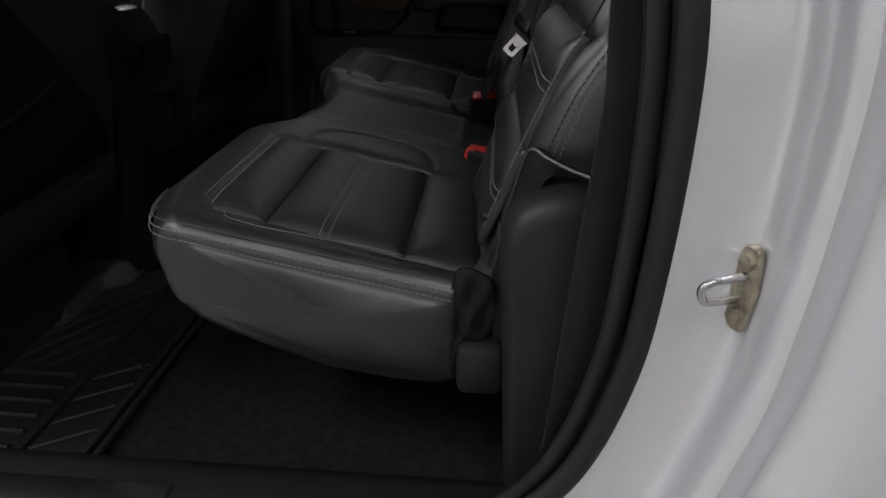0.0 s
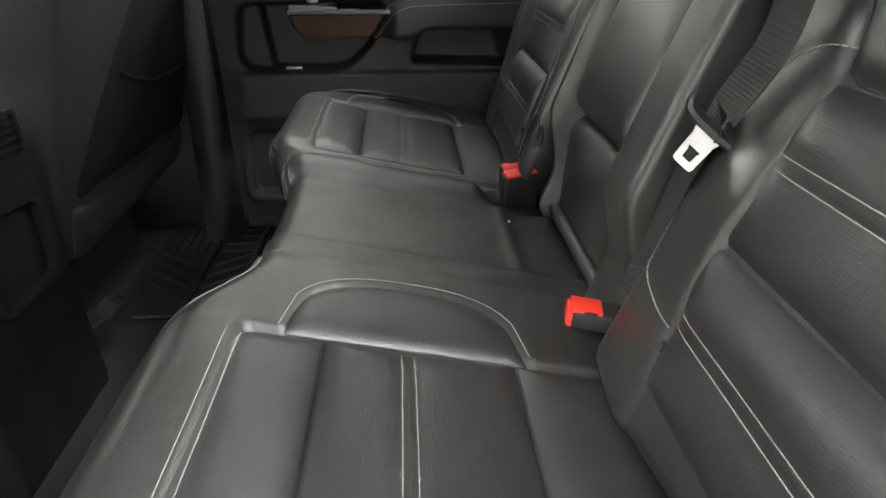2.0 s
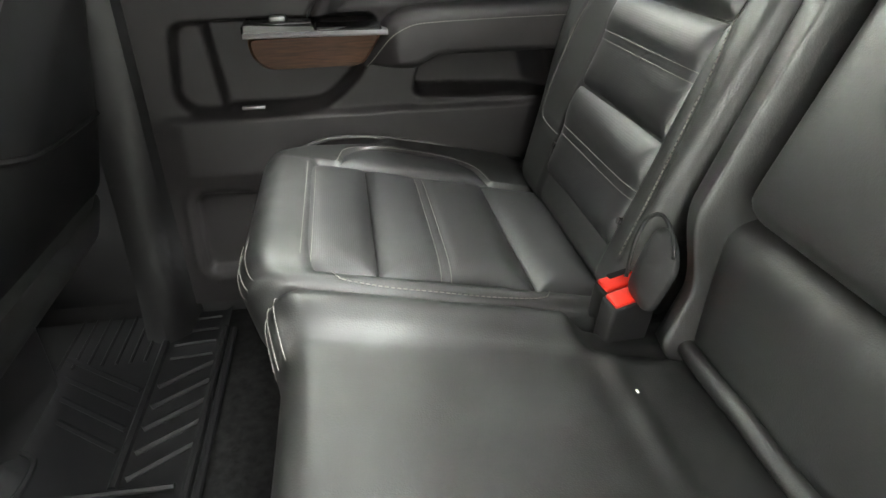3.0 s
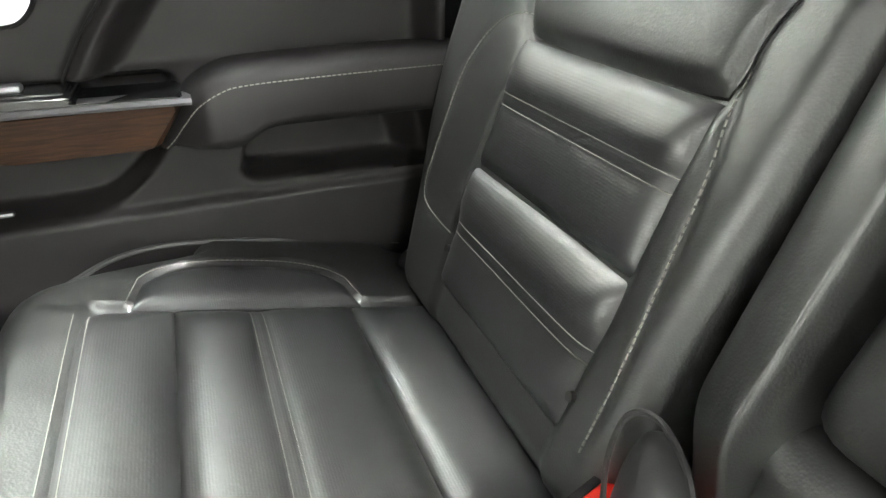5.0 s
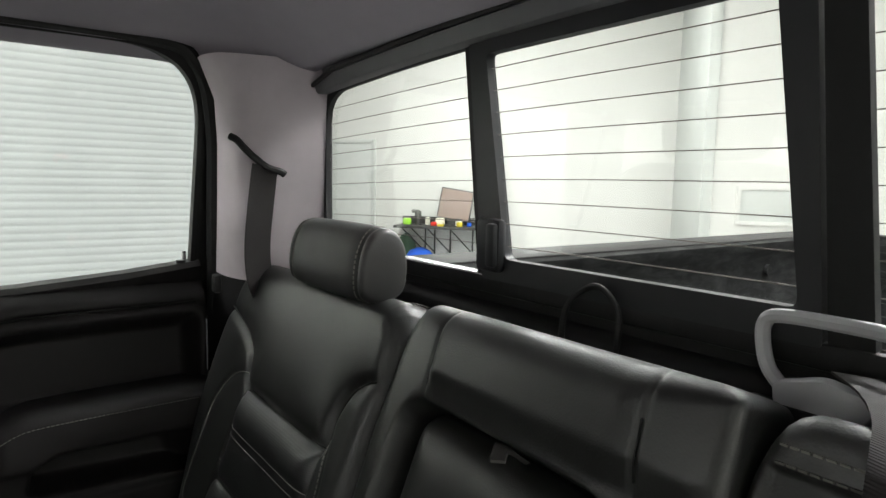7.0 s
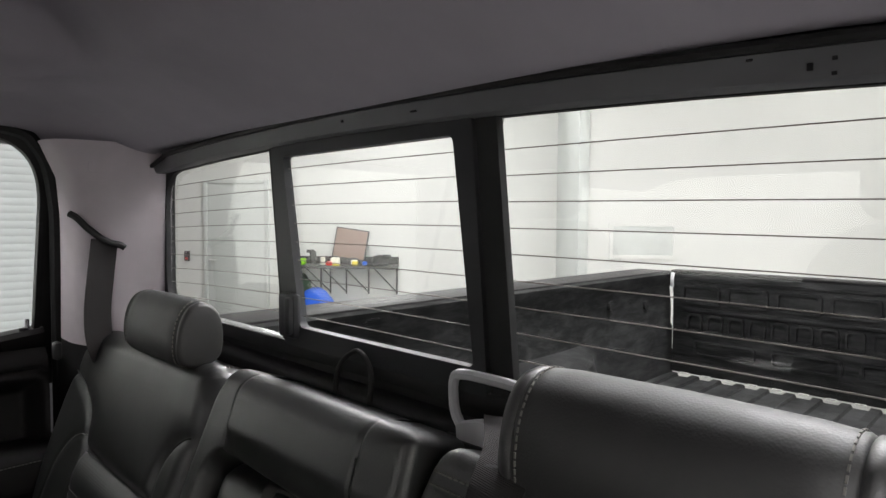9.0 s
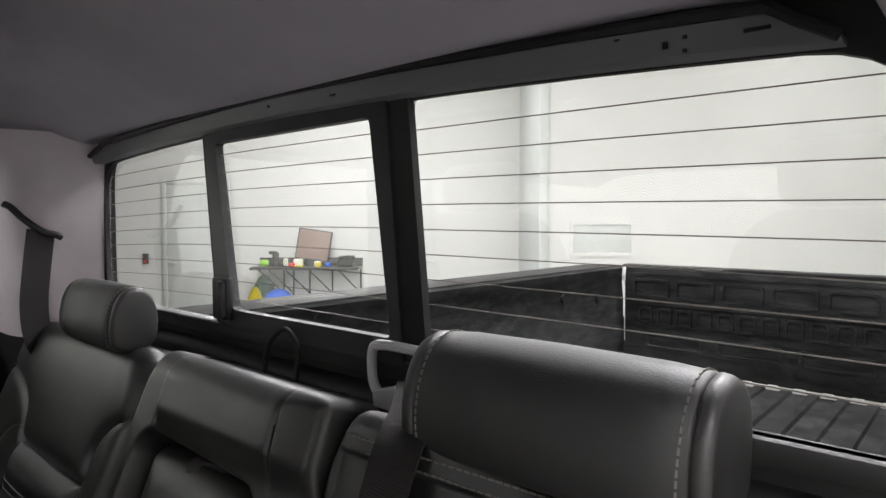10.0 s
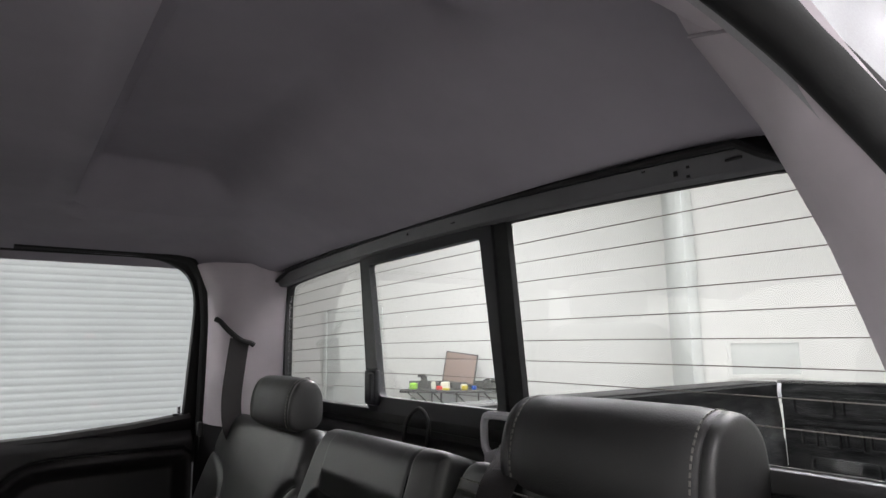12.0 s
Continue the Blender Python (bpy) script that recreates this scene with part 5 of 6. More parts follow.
belt = thing("middle_seat_belt", (0.05, -0.2, 0.4), "black middle seat belt with a bright steel tongue", "seat belt", "seat belts")
fb = back_map(1, 0.004, 1.0, 0.0, 0.02)
strap = curve_points([(0.207, -0.222, 0.853), fb(-0.262, 0.847, 0.008), fb(-0.275, 0.815, 0.036), fb(-0.281, 0.76, 0.042), fb(-0.288, 0.71, 0.034), fb(-0.29, 0.66, 0.022), fb(-0.272, 0.606, 0.016)], 30)
part("webbing", ribbon(strap, (0, 1, 0.1), 0.047), WEBBING, belt)
part("lower_webbing", ribbon(curve_points([fb(-0.264, 0.602, 0.014), fb(-0.23, 0.545, -0.004), fb(-0.208, 0.46, -0.022), fb(-0.2, 0.36, -0.03)], 20), (0.2, 1, 0.25), 0.044), WEBBING, belt)
# the tongue hangs forward out of its cover
TONGUE_AT, TONGUE_ALONG, TONGUE_ACROSS, TONGUE_OUT = Vector((0.044, -0.268, 0.597)), Vector((-0.69, -0.24, -0.69)), Vector((-0.72, 0.3, 0.61)), Vector((-0.225, -0.95, 0.21))


def on_tongue(u, v, n):
    return TONGUE_AT + TONGUE_ALONG * u + TONGUE_ACROSS * v + TONGUE_OUT * n


frame_t = part("tongue_cover", tube(curve_points([on_tongue(-0.022, -0.027, 0.0), on_tongue(-0.006, -0.03, 0.002), on_tongue(0.003, -0.023, 0.003), on_tongue(0.004, 0.0, 0.003), on_tongue(0.003, 0.023, 0.003), on_tongue(-0.005, 0.029, 0.002), on_tongue(-0.013, 0.026, 0.0)], 30), 0.0048, 8, flat=1.5), PLASTIC_LOW, belt, "black plastic tongue cover")
TO = rounded([(0.0, -0.018), (0.01, -0.0115), (0.043, -0.0105), (0.043, 0.0105), (0.01, 0.0115), (0.0, 0.018)], 0.004, 3)
TI = [(0.031 + (u - 0.0215) * 0.26, v * 0.44) for u, v in TO]
part("tongue", frame_ring(TI, TO, on_tongue, 0.003), STEEL, frame_t, "bright steel belt tongue", sharp=30)


def buckle(at, turn, long):
    th = thing("belt_buckle", at, "black seat belt buckle with a red release button", "buckle", "belt buckles")
    m = Matrix.Translation(at) @ turn
    bm = box(0, 0, 0, long, 0.034, 0.022, 0.005)
    bmesh.ops.transform(bm, matrix=m, verts=bm.verts)
    part("housing", bm, PLASTIC_LOW, th)
    bm = box(-long / 2 + 0.001, 0, -0.001, 0.011, 0.031, 0.018, 0.003)
    box(-long / 2 + 0.016, 0, 0.0095, 0.034, 0.031, 0.006, 0.0025, bm=bm)
    bmesh.ops.transform(bm, matrix=m, verts=bm.verts)
    part("release_button", bm, RED, th, "red release button")
    bm = box(-long / 2 + 0.02, -0.0148, 0.0098, 0.014, 0.0025, 0.004, 0.0008)
    bmesh.ops.transform(bm, matrix=m, verts=bm.verts)
    part("slot", bm, THREAD_DARK, th)
    bm = ribbon([(long / 2 - 0.005, 0, 0), (long / 2 + 0.04, 0, -0.012), (long / 2 + 0.06, 0, -0.04)], (0, 1, 0), 0.03)
    bmesh.ops.transform(bm, matrix=m, verts=bm.verts)
    part("stalk", bm, WEBBING, th)


buckle((-0.012, -0.216, 0.373), Euler((0, radians(6), radians(-12))).to_matrix().to_4x4(), 0.07)


def upright_buckle(at, yaw, slot):
    """A buckle that stands up between the cushions, its button on top."""
    th = thing("belt_buckle", at, "black upright belt buckle with a red release button", "buckle", "belt buckles")
    m = Matrix.Translation(at) @ Euler((radians(12), radians(-4), radians(yaw))).to_matrix().to_4x4()

    def put(name, bm, mat_, label=""):
        bmesh.ops.transform(bm, matrix=m, verts=bm.verts)
        return part(name, bm, mat_, th, label)
    put("housing", box(0.002, 0, -0.04, 0.062, 0.0255, 0.082, 0.005, 3), PLASTIC_LOW)
    bm = box(0.002, 0, 0.0015, 0.055, 0.0205, 0.007, 0.0025, 3)
    put("release_button", bm, RED, "red release button")
    if slot:
        put("slot", box(0.002, 0.0075, 0.004, 0.03, 0.007, 0.005, 0.001), THREAD_DARK)


upright_buckle((-0.032, 0.202, 0.383), 15, False)
upright_buckle((-0.031, 0.2295, 0.385), 15, True)

solo("cable_loop", tube(curve_points([(0.193, 0.026, 0.79), (0.199, 0.03, 0.845), (0.203, 0.02, 0.868), (0.206, -0.002, 0.88), (0.204, -0.024, 0.868), (0.2, -0.033, 0.845), (0.193, -0.029, 0.79)], 40), 0.0032, 8), RUBBER,
     "thin black loop standing behind the middle seat back", "pull loop")
hook = thing("belt_guide", (0.19, -0.18, 0.81), "light grey plastic belt guide loop behind the seat", "belt guide")
part("loop", tube(curve_points([(0.196, -0.176, 0.834), (0.2, -0.162, 0.846), (0.204, -0.155, 0.862), (0.206, -0.154, 0.876), (0.206, -0.163, 0.883), (0.207, -0.2, 0.884), (0.207, -0.235, 0.882), (0.206, -0.245, 0.872), (0.2, -0.236, 0.845)], 44), 0.0052, 8), WHITE_PLASTIC, hook)
part("foot", plate(rounded([(-0.17, 0.822), (-0.225, 0.822), (-0.236, 0.842), (-0.2, 0.85), (-0.168, 0.84)], 0.006, 4), lambda y, z, n: (0.199 - n, y, z), 0.008, 0.002), WHITE_PLASTIC, hook)
part("socket", slab(0.188, 0.204, -0.235, -0.15, 0.79, 0.826, 0.004), PLASTIC_LOW, hook)
solo("lint_speck", box(-0.063, 0.099, seat_z(-0.063) - 0.006, 0.0025, 0.005, 0.0015, 0.0005), PAPER, "tiny white lint speck on black leather", "lint")


# ---------------------------------------------------------------- trim beside the bench
cover = thing("seat_side_cover", (0.04, -0.72, 0.02), "black moulded plastic cover beside the seat back", "cover")
loops = []
for y, e in ((-0.64, 0.0), (-0.70, 0.0), (-0.715, 0.002), (-0.727, 0.007), (-0.735, 0.015), (-0.7385, 0.026)):
    arc_ = curve_points([(0.034 + e * 0.6, 0.04, 0), (0.024 + e * 0.6, 0.2, 0), (0.016 + e * 0.7, 0.34, 0), (0.011 + e * 0.8, 0.42, 0), (0.0135 + e * 0.8, 0.455 - e * 0.3, 0), (0.026 + e * 0.6, 0.482 - e * 0.8, 0), (0.048 + e * 0.3, 0.50 - e, 0), (0.08, 0.5075 - e, 0), (0.115, 0.507 - e, 0)], 66)
    loops.append([(p.x, y, p.y) for p in arc_] + [(0.15, y, 0.502 - e), (0.15, y, 0.04)])
part("body", rings(loops), PLASTIC_LOW, cover, sharp=60)
part("edge_strip", rings([[(x, y, z) for y, z in ((-0.652, 0.205), (-0.675, 0.205), (-0.6735, 0.405), (-0.6705, 0.412), (-0.656, 0.437), (-0.652, 0.438))] for x in (0.03, 0.0095, 0.0075)]), PLASTIC_LOW, cover)
solo("seat_hinge_cover", slab(-0.037, 0.022, -0.70, -0.62, 0.212, 0.286, 0.012), PLASTIC_LOW, "small black plastic hinge cover at the seat's corner", "cover")
flap = solo("vinyl_flap", pad(rounded([(-0.040, 0.384), (-0.024, 0.387), (0.004, 0.374), (0.011, 0.345), (0.006, 0.3), (-0.012, 0.286), (-0.03, 0.255), (-0.047, 0.225), (-0.045, 0.29)], 0.006, 3), lambda x, z, n: (x, -0.678 - n, z), lambda x, z: 0.006, 0.006, 0.012, 0.004, lambda x, z: 0.004 * math.sin(150 * x + 55 * z) + 0.002 * math.sin(90 * z - 200 * x), 0.006), VINYL_BROWN, "creased vinyl flap at the seat cushion's rear corner", "flap")
part("hem", tube(curve_points([(-0.0415, -0.6815, 0.384), (-0.0455, -0.6825, 0.34), (-0.047, -0.682, 0.29), (-0.0475, -0.681, 0.235)], 20), 0.0016, 6), THREAD_DARK, flap, "dark stitched hem")
pocket = thing("belt_pocket", (0.01, 0.2, 0.4), "soft black flap pocket between the seat backs", "pocket")
part("pouch", pad(rounded([(0.165, 0.385), (0.214, 0.385), (0.222, 0.43), (0.217, 0.46), (0.2, 0.466), (0.176, 0.455), (0.16, 0.44)], 0.014, 4), back_map(1, -0.012), lambda y, z: 0.0, 0.012, 0.012, 0.004), PLASTIC_LOW, pocket)
part("piping", tube(curve_points([back_map(1, -0.012)(y, z, 0.006) for y, z in ((0.212, 0.40), (0.226, 0.428), (0.229, 0.456), (0.218, 0.471), (0.199, 0.475), (0.174, 0.466), (0.158, 0.452))], 30), 0.0024, 6), PLASTIC_LOW, pocket)
SKIRT_TOP = [(0.004, -0.66, 0.36), (0.008, -0.663, 0.40), (0.016, -0.669, 0.45), (0.026, -0.677, 0.50), (0.037, -0.687, 0.538), (0.056, -0.703, 0.534), (0.075, -0.718, 0.529), (0.097, -0.731, 0.525), (0.118, -0.741, 0.522), (0.15, -0.746, 0.52)]
SKIRT_LOW = [(0.016, -0.685, 0.355), (0.024, -0.69, 0.40), (0.034, -0.695, 0.447), (0.045, -0.70, 0.486), (0.053, -0.705, 0.509), (0.066, -0.71, 0.52), (0.082, -0.721, 0.521), (0.101, -0.733, 0.518), (0.12, -0.743, 0.516), (0.151, -0.748, 0.514)]


def skirt_band():
    loops = []
    for a, b in zip(curve_points(SKIRT_TOP, 54), curve_points(SKIRT_LOW, 54)):
        out = Vector((-0.004, -0.003, 0.001))
        back = Vector((0.006, 0.012, -0.002))
        loops.append([a, a.lerp(b, 0.3) + out, a.lerp(b, 0.7) + out * 0.7, b, b + back, a + back])
    return rings(loops)


skirt = solo("seat_back_skirt", skirt_band(), VINYL_BROWN, "soft vinyl skirt below the seat back bolster", "skirt")
part("hem", tube([p + Vector((-0.001, -0.002, 0.0)) for p in curve_points(SKIRT_TOP, 54)], 0.0022, 6), LEATHER_SIDE, skirt)


# ---------------------------------------------------------------- floor mat
mat = thing("floor_mat", (-0.76, 0.1, 0.02), "black ribbed rubber floor liner across the rear footwell", "floor mat")


HUMP = [(-1.06, -0.34), (-0.95, -0.335), (-0.875, -0.353), (-0.842, -0.325), (-0.832, -0.21), (-0.785, -0.165), (-0.792, -0.08), (-0.83, 0.0), (-0.85, 0.2), (-0.83, 0.39), (-0.86, 0.44), (-0.95, 0.455), (-1.06, 0.455)]


def mat_height(x, y):
    z = 0.03
    # the bridge over the tunnel, and the higher moulded hump in front of it
    z += 0.016 * step(-0.185, -0.16, y) * (1 - step(0.31, 0.335, y)) * (1 - step(-0.625, -0.6, x))
    z += 0.034 * step(0.0, 0.028, inside(HUMP, x, y))
    rim = min(x + 1.04, -0.585 - x)
    z += 0.012 * step(0.016, 0.004, rim)
    z += 0.035 * step(-0.99, -1.04, x)
    return z


part("liner", surface([-1.05 + 0.0081 * i for i in range(58)], [-0.70 + 0.0084 * i for i in range(178)], lambda x, y: (x, y, mat_height(x, y))), MATRUBBER, mat, sharp=75)
part("rim", tube([(-0.594, -0.69 + 0.1 * i, 0.040) for i in range(15)], 0.0065, 8), MATRUBBER, mat)
part("rim_lip", tube([(-0.579, -0.69 + 0.1 * i, 0.034) for i in range(15)], 0.007, 8), MATRUBBER, mat)
part("hump_lip", tube([(p.x, p.y, mat_height(p.x, p.y) + 0.004) for p in curve_points([(x, y, 0) for x, y in HUMP[1:-1]], 90)], 0.005, 6), MATRUBBER, mat)
part("bridge_lip", tube([(x, 0.331 - 0.02 * (x + 0.7), 0.042) for x in (-0.79, -0.74, -0.7, -0.65, -0.61)], 0.005, 6), MATRUBBER, mat)


def rib_field(name, lines, r, z=0.0305):
    bm = bmesh.new()
    for a, b in lines:
        tube([(*a, z), (a[0] + (b[0] - a[0]) * 0.5, a[1] + (b[1] - a[1]) * 0.5, z), (*b, z)], r, 6, bm=bm)
    tagged(part(name, bm, MATRUBBER, mat), kind="stuff")


for y0, y1 in ((-0.68, -0.165), (0.345, 0.8)):
    part("ridge", tube([(-0.702, y0, 0.033), (-0.702, y1, 0.033)], 0.0075, 6), MATRUBBER, mat)
    part("ridge", tube([(-0.99, y0 + (0.0 if y0 < 0 else 0.12), 0.033), (-0.99, y1 - (0.19 if y0 < 0 else 0.0), 0.033)], 0.007, 6), MATRUBBER, mat)
# near foot well: slanting ribs beside the hump, cross ribs nearer the door
slant = []
for k in range(9):
    # each runs at the same slope and stops at the ridge, the hump or the cross ribs
    c = -0.22 - 0.066 * k
    ends = []
    for x in [-0.97 + 0.003 * i for i in range(83)]:
        y = c + 1.5 * (x + 0.80)
        if -0.47 < y < -0.155 and inside(HUMP, x, y) < -0.008:
            ends.append((x, y))
    if len(ends) > 8:
        slant.append((ends[0], ends[-1]))
rib_field("slanting_ribs", slant, 0.0062)
rib_field("cross_ribs", [((-0.97, -0.49 - 0.035 * k), (-0.724, -0.492 - 0.035 * k)) for k in range(6)], 0.006)
rib_field("edge_ribs", [((-0.69, -0.25 - 0.055 * k), (-0.612, -0.298 - 0.055 * k)) for k in range(4)] + [((-0.692, -0.5 - 0.056 * k), (-0.612, -0.45 - 0.056 * k)) for k in range(4)], 0.0042)
# far foot well: ribs that meet at the ridge like a herringbone, and a lengthwise field by the door
rib_field("edge_ribs", [((-0.688, 0.362 + 0.05 * k), (-0.603, 0.418 + 0.05 * k)) for k in range(5)], 0.0065)
rib_field("slanting_ribs", [((-0.716, 0.375 + 0.046 * k), (-0.716 - 0.1 - 0.014 * k, 0.375 + 0.046 * k + 0.072 + 0.01 * k)) for k in range(1, 5)], 0.0058)
rib_field("lengthwise_ribs", [((-0.73 - 0.025 * k, 0.64), (-0.73 - 0.025 * k, 0.79)) for k in range(7)], 0.003)
rib_field("edge_ribs", [((-0.685, 0.64 + 0.04 * k), (-0.61, 0.645 + 0.04 * k)) for k in range(4)], 0.0035)

# ---------------------------------------------------------------- front seats and console
def front_seat(side):
    th = thing("front_seat", (-0.85, side * 0.43, 0.02), "black front seat back with a map pocket and grey lower edge", "seat", "front seats")
    f = lambda y, z, n: (-0.75 + 0.2 * (z - 0.4) + n, side * y, z)
    OUTF = rounded([(0.165, 0.245), (0.745, 0.245), (0.765, 0.45), (0.72, 0.95), (0.62, 1.03), (0.3, 1.03), (0.22, 0.95), (0.165, 0.5)], 0.05, 4)
    part("back_shell", shell(OUTF, f, lambda y, z, d: 0.01 * step(0, 0.08, d), 0.13), LEATHER_GREY, th, "dark grey vinyl seat back", sharp=75)
    part("lower_edge", pad(rounded([(0.185, 0.25), (0.72, 0.25), (0.745, 0.33), (0.18, 0.348)], 0.02, 4), f, lambda y, z: 0.006, 0.008, 0.012, 0.004), LEATHER_GREY, th, "grey vinyl lower edge", sharp=75)
    pk = [(0.19, 0.354), (0.46, 0.342), (0.742, 0.334), (0.752, 0.45), (0.71, 0.9), (0.6, 0.93), (0.5, 0.71), (0.36, 0.58), (0.24, 0.458)]
    part("map_pocket", pad(rounded(pk, 0.03, 4), f, lambda y, z: 0.01, 0.008, 0.02, 0.004), FRONT, th, "black map pocket panel", sharp=75)
    part("pocket_hem", tube(curve_points([f(0.36, 0.525, 0.016), f(0.42, 0.505, 0.019), f(0.5, 0.487, 0.02), f(0.6, 0.48, 0.02), f(0.745, 0.47, 0.016)], 30), 0.0045, 6), FRONT, th)
    part("stitching", stitches(curve_points([f(0.186, 0.38, 0.008), f(0.23, 0.462, 0.013), f(0.35, 0.586, 0.013), f(0.49, 0.72, 0.013), f(0.585, 0.92, 0.012)], 40), 0.005, 0.002, 0.0006), THREAD_DARK, th, "dark thread stitching")
    part("cushion", box(-1.1, side * 0.43, 0.33, 0.56, 0.5, 0.16, 0.04, 4), LEATHER, th)
    part("base", slab(-1.3, -0.86, side * 0.43 - 0.18, side * 0.43 + 0.18, 0.018, 0.26, 0.02), PLASTIC_LOW, th)
    for yy in (0.22, 0.62):
        part("seat_rail", slab(-1.35, -0.98, side * yy - 0.02, side * yy + 0.02, 0.018, 0.07, 0.006), FRONT, th)
    part("headrest", box(-0.68, side * 0.43, 1.1, 0.1, 0.25, 0.13, 0.04, 4), LEATHER, th)


front_seat(1)
front_seat(-1)
con = thing("center_console", (-0.9, 0, 0.02), "black centre console with a satin metal rim", "console")
cl = []
for x, e in ((-1.5, 0.0), (-0.80, 0.0), (-0.765, 0.012), (-0.752, 0.035)):
    poly = rounded([(-0.15 + e * 0.4, 0.02), (0.15 - e * 0.4, 0.02), (0.13 - e * 0.6, 0.5 - e), (0.06 - e * 0.6, 0.612 - e), (-0.12 + e * 0.6, 0.63 - e), (-0.15 + e * 0.6, 0.57 - e)], 0.06, 6)
    cl.append([(x, y, z) for y, z in poly])
part("body", rings(cl), FRONT, con, sharp=60)
part("lid", box(-1.0, -0.02, 0.622, 0.42, 0.2, 0.035, 0.014, 3), LEATHER, con)
part("rim", tube(curve_points([(-1.2, -0.15, 0.6), (-0.85, -0.15, 0.602), (-0.778, -0.12, 0.6), (-0.765, 0.0, 0.6), (-0.79, 0.05, 0.594), (-0.86, 0.065, 0.602), (-1.2, 0.065, 0.6)], 40), 0.011, 8, flat=0.7), CHROME, con, "satin metal rim")
for y in (-0.06, 0.048):
    vent_o = rounded([(y - 0.048, 0.47), (y + 0.048, 0.47), (y + 0.048, 0.535), (y - 0.048, 0.535)], 0.012, 4)
    vent_i = rounded([(y - 0.042, 0.476), (y + 0.042, 0.476), (y + 0.042, 0.529), (y - 0.042, 0.529)], 0.01, 4)
    v = part("air_vent", frame_ring(vent_i, vent_o, lambda a, b, n: (-0.752 + n, a, b), 0.008), FRONT, con, "black air vent")
    for k in range(4):
        part("vane", box(-0.75, y, 0.485 + 0.012 * k, 0.012, 0.082, 0.002, 0), FRONT, v)
ci = rounded([(-0.058, 0.3), (0.074, 0.3), (0.076, 0.412), (-0.058, 0.425)], 0.02, 4)
co = rounded([(-0.066, 0.292), (0.082, 0.292), (0.084, 0.42), (-0.066, 0.433)], 0.024, 4)
part("cup_tray", frame_ring(ci, co, lambda a, b, n: (-0.752 + n, a, b), 0.012), FRONT, con, "black tray frame")

# ---------------------------------------------------------------- truck bed
bed = thing("truck_bed", (1.6, 0, 0.25), "black scuffed plastic bed liner with ribbed floor", "truck bed")
zf = 0.27
xs0, xs1 = 0.50, 2.74


def bed_floor():
    loops = []
    prof, y = [], -0.78
    while y < 0.78:
        prof += [(y, zf), (y + 0.05, zf), (y + 0.056, zf + 0.014), (y + 0.09, zf + 0.014), (y + 0.096, zf)]
        y += 0.104
    for x in (xs0, 1.2, 2.0, xs1):
        loops.append([(x, a, b) for a, b in prof] + [(x, 0.8, zf - 0.05), (x, -0.8, zf - 0.05)])
    return rings(loops)


part("bed_floor", bed_floor(), LINER, bed, sharp=30)
for s in (1, -1):
    wall = []
    for x in [xs0 + (xs1 + 0.06 - xs0) * i / 40 for i in range(41)]:
        arch = math.exp(-((x - 1.55) / 0.38) ** 4)
        b = 0.02 * math.sin(x * 9) * 0.25
        wall.append([(x, s * 1.0, zf - 0.1), (x, s * (0.785 - 0.2 * arch), zf - 0.02), (x, s * (0.78 - 0.2 * arch), zf + 0.16), (x, s * (0.785 - 0.17 * arch), zf + 0.22), (x, s * (0.80 - 0.02 * arch), zf + 0.25), (x, s * (0.80 + b), 0.6), (x, s * 0.81, 0.70), (x, s * 0.79, 0.735), (x, s * 0.785, 0.768), (x, s * 0.80, 0.776), (x, s * 0.96, 0.776), (x, s * 1.0, 0.76)])
    part("side_wall", rings(wall), LINER, bed, "black bed side", sharp=50)
    part("rail_cap", slab(xs0 - 0.02, xs1 + 0.04, s * 0.80, s * 0.965, 0.774, 0.782, 0.004), PLASTIC, bed, "dull grey plastic rail cap")
    part("outer_skin", slab(xs0 - 0.03, xs1 + 0.1, s * 1.0, s * 1.02, -0.25, 0.768, 0.006), PAINT, bed, "silver bed side")
    for x, z in ((0.75, 0.56), (2.52, 0.63), (2.2, 0.66)):
        part("tie_down", tube([(x, s * 0.803, z), (x, s * 0.79, z)], 0.022, 10), LINER, bed)
part("bulkhead", rings([[(0.47, y, 0.1), (0.5, y, 0.1), (0.505, y, 0.62), (0.515, y, 0.69), (0.505, y, 0.715), (0.47, y, 0.715)] for y in (-0.85, -0.4, 0.0, 0.4, 0.85)]), LINER, bed, "black bed front wall", sharp=60)
tail = thing("tailgate", (2.76, 0, 0.28), "closed black tailgate with pressed panels and scuffs", "tailgate")
part("inner_skin", slab(2.752, 2.80, -0.775, 0.775, 0.285, 0.785, 0.01), LINER, tail)
part("top_cap", slab(2.74, 2.81, -0.78, 0.78, 0.775, 0.79, 0.005), PLASTIC, tail, "dull grey top cap")
for i in range(7):
    y = -0.63 + 0.21 * i
    o = rounded([(y - 0.09, 0.63), (y + 0.09, 0.63), (y + 0.09, 0.72), (y - 0.09, 0.72)], 0.02, 4)
    n_ = [(y + (a - y) * 0.86, 0.675 + (b - 0.675) * 0.75) for a, b in o]
    part("pressed_panel", frame_ring(n_, o, lambda a, b, n: (2.752 - n, a, b), 0.02), LINER, tail)
part("rib", slab(2.742, 2.755, -0.72, 0.72, 0.735, 0.75, 0.004), LINER, tail)
part("rib", slab(2.738, 2.755, -0.72, 0.72, 0.592, 0.612, 0.004), LINER, tail)
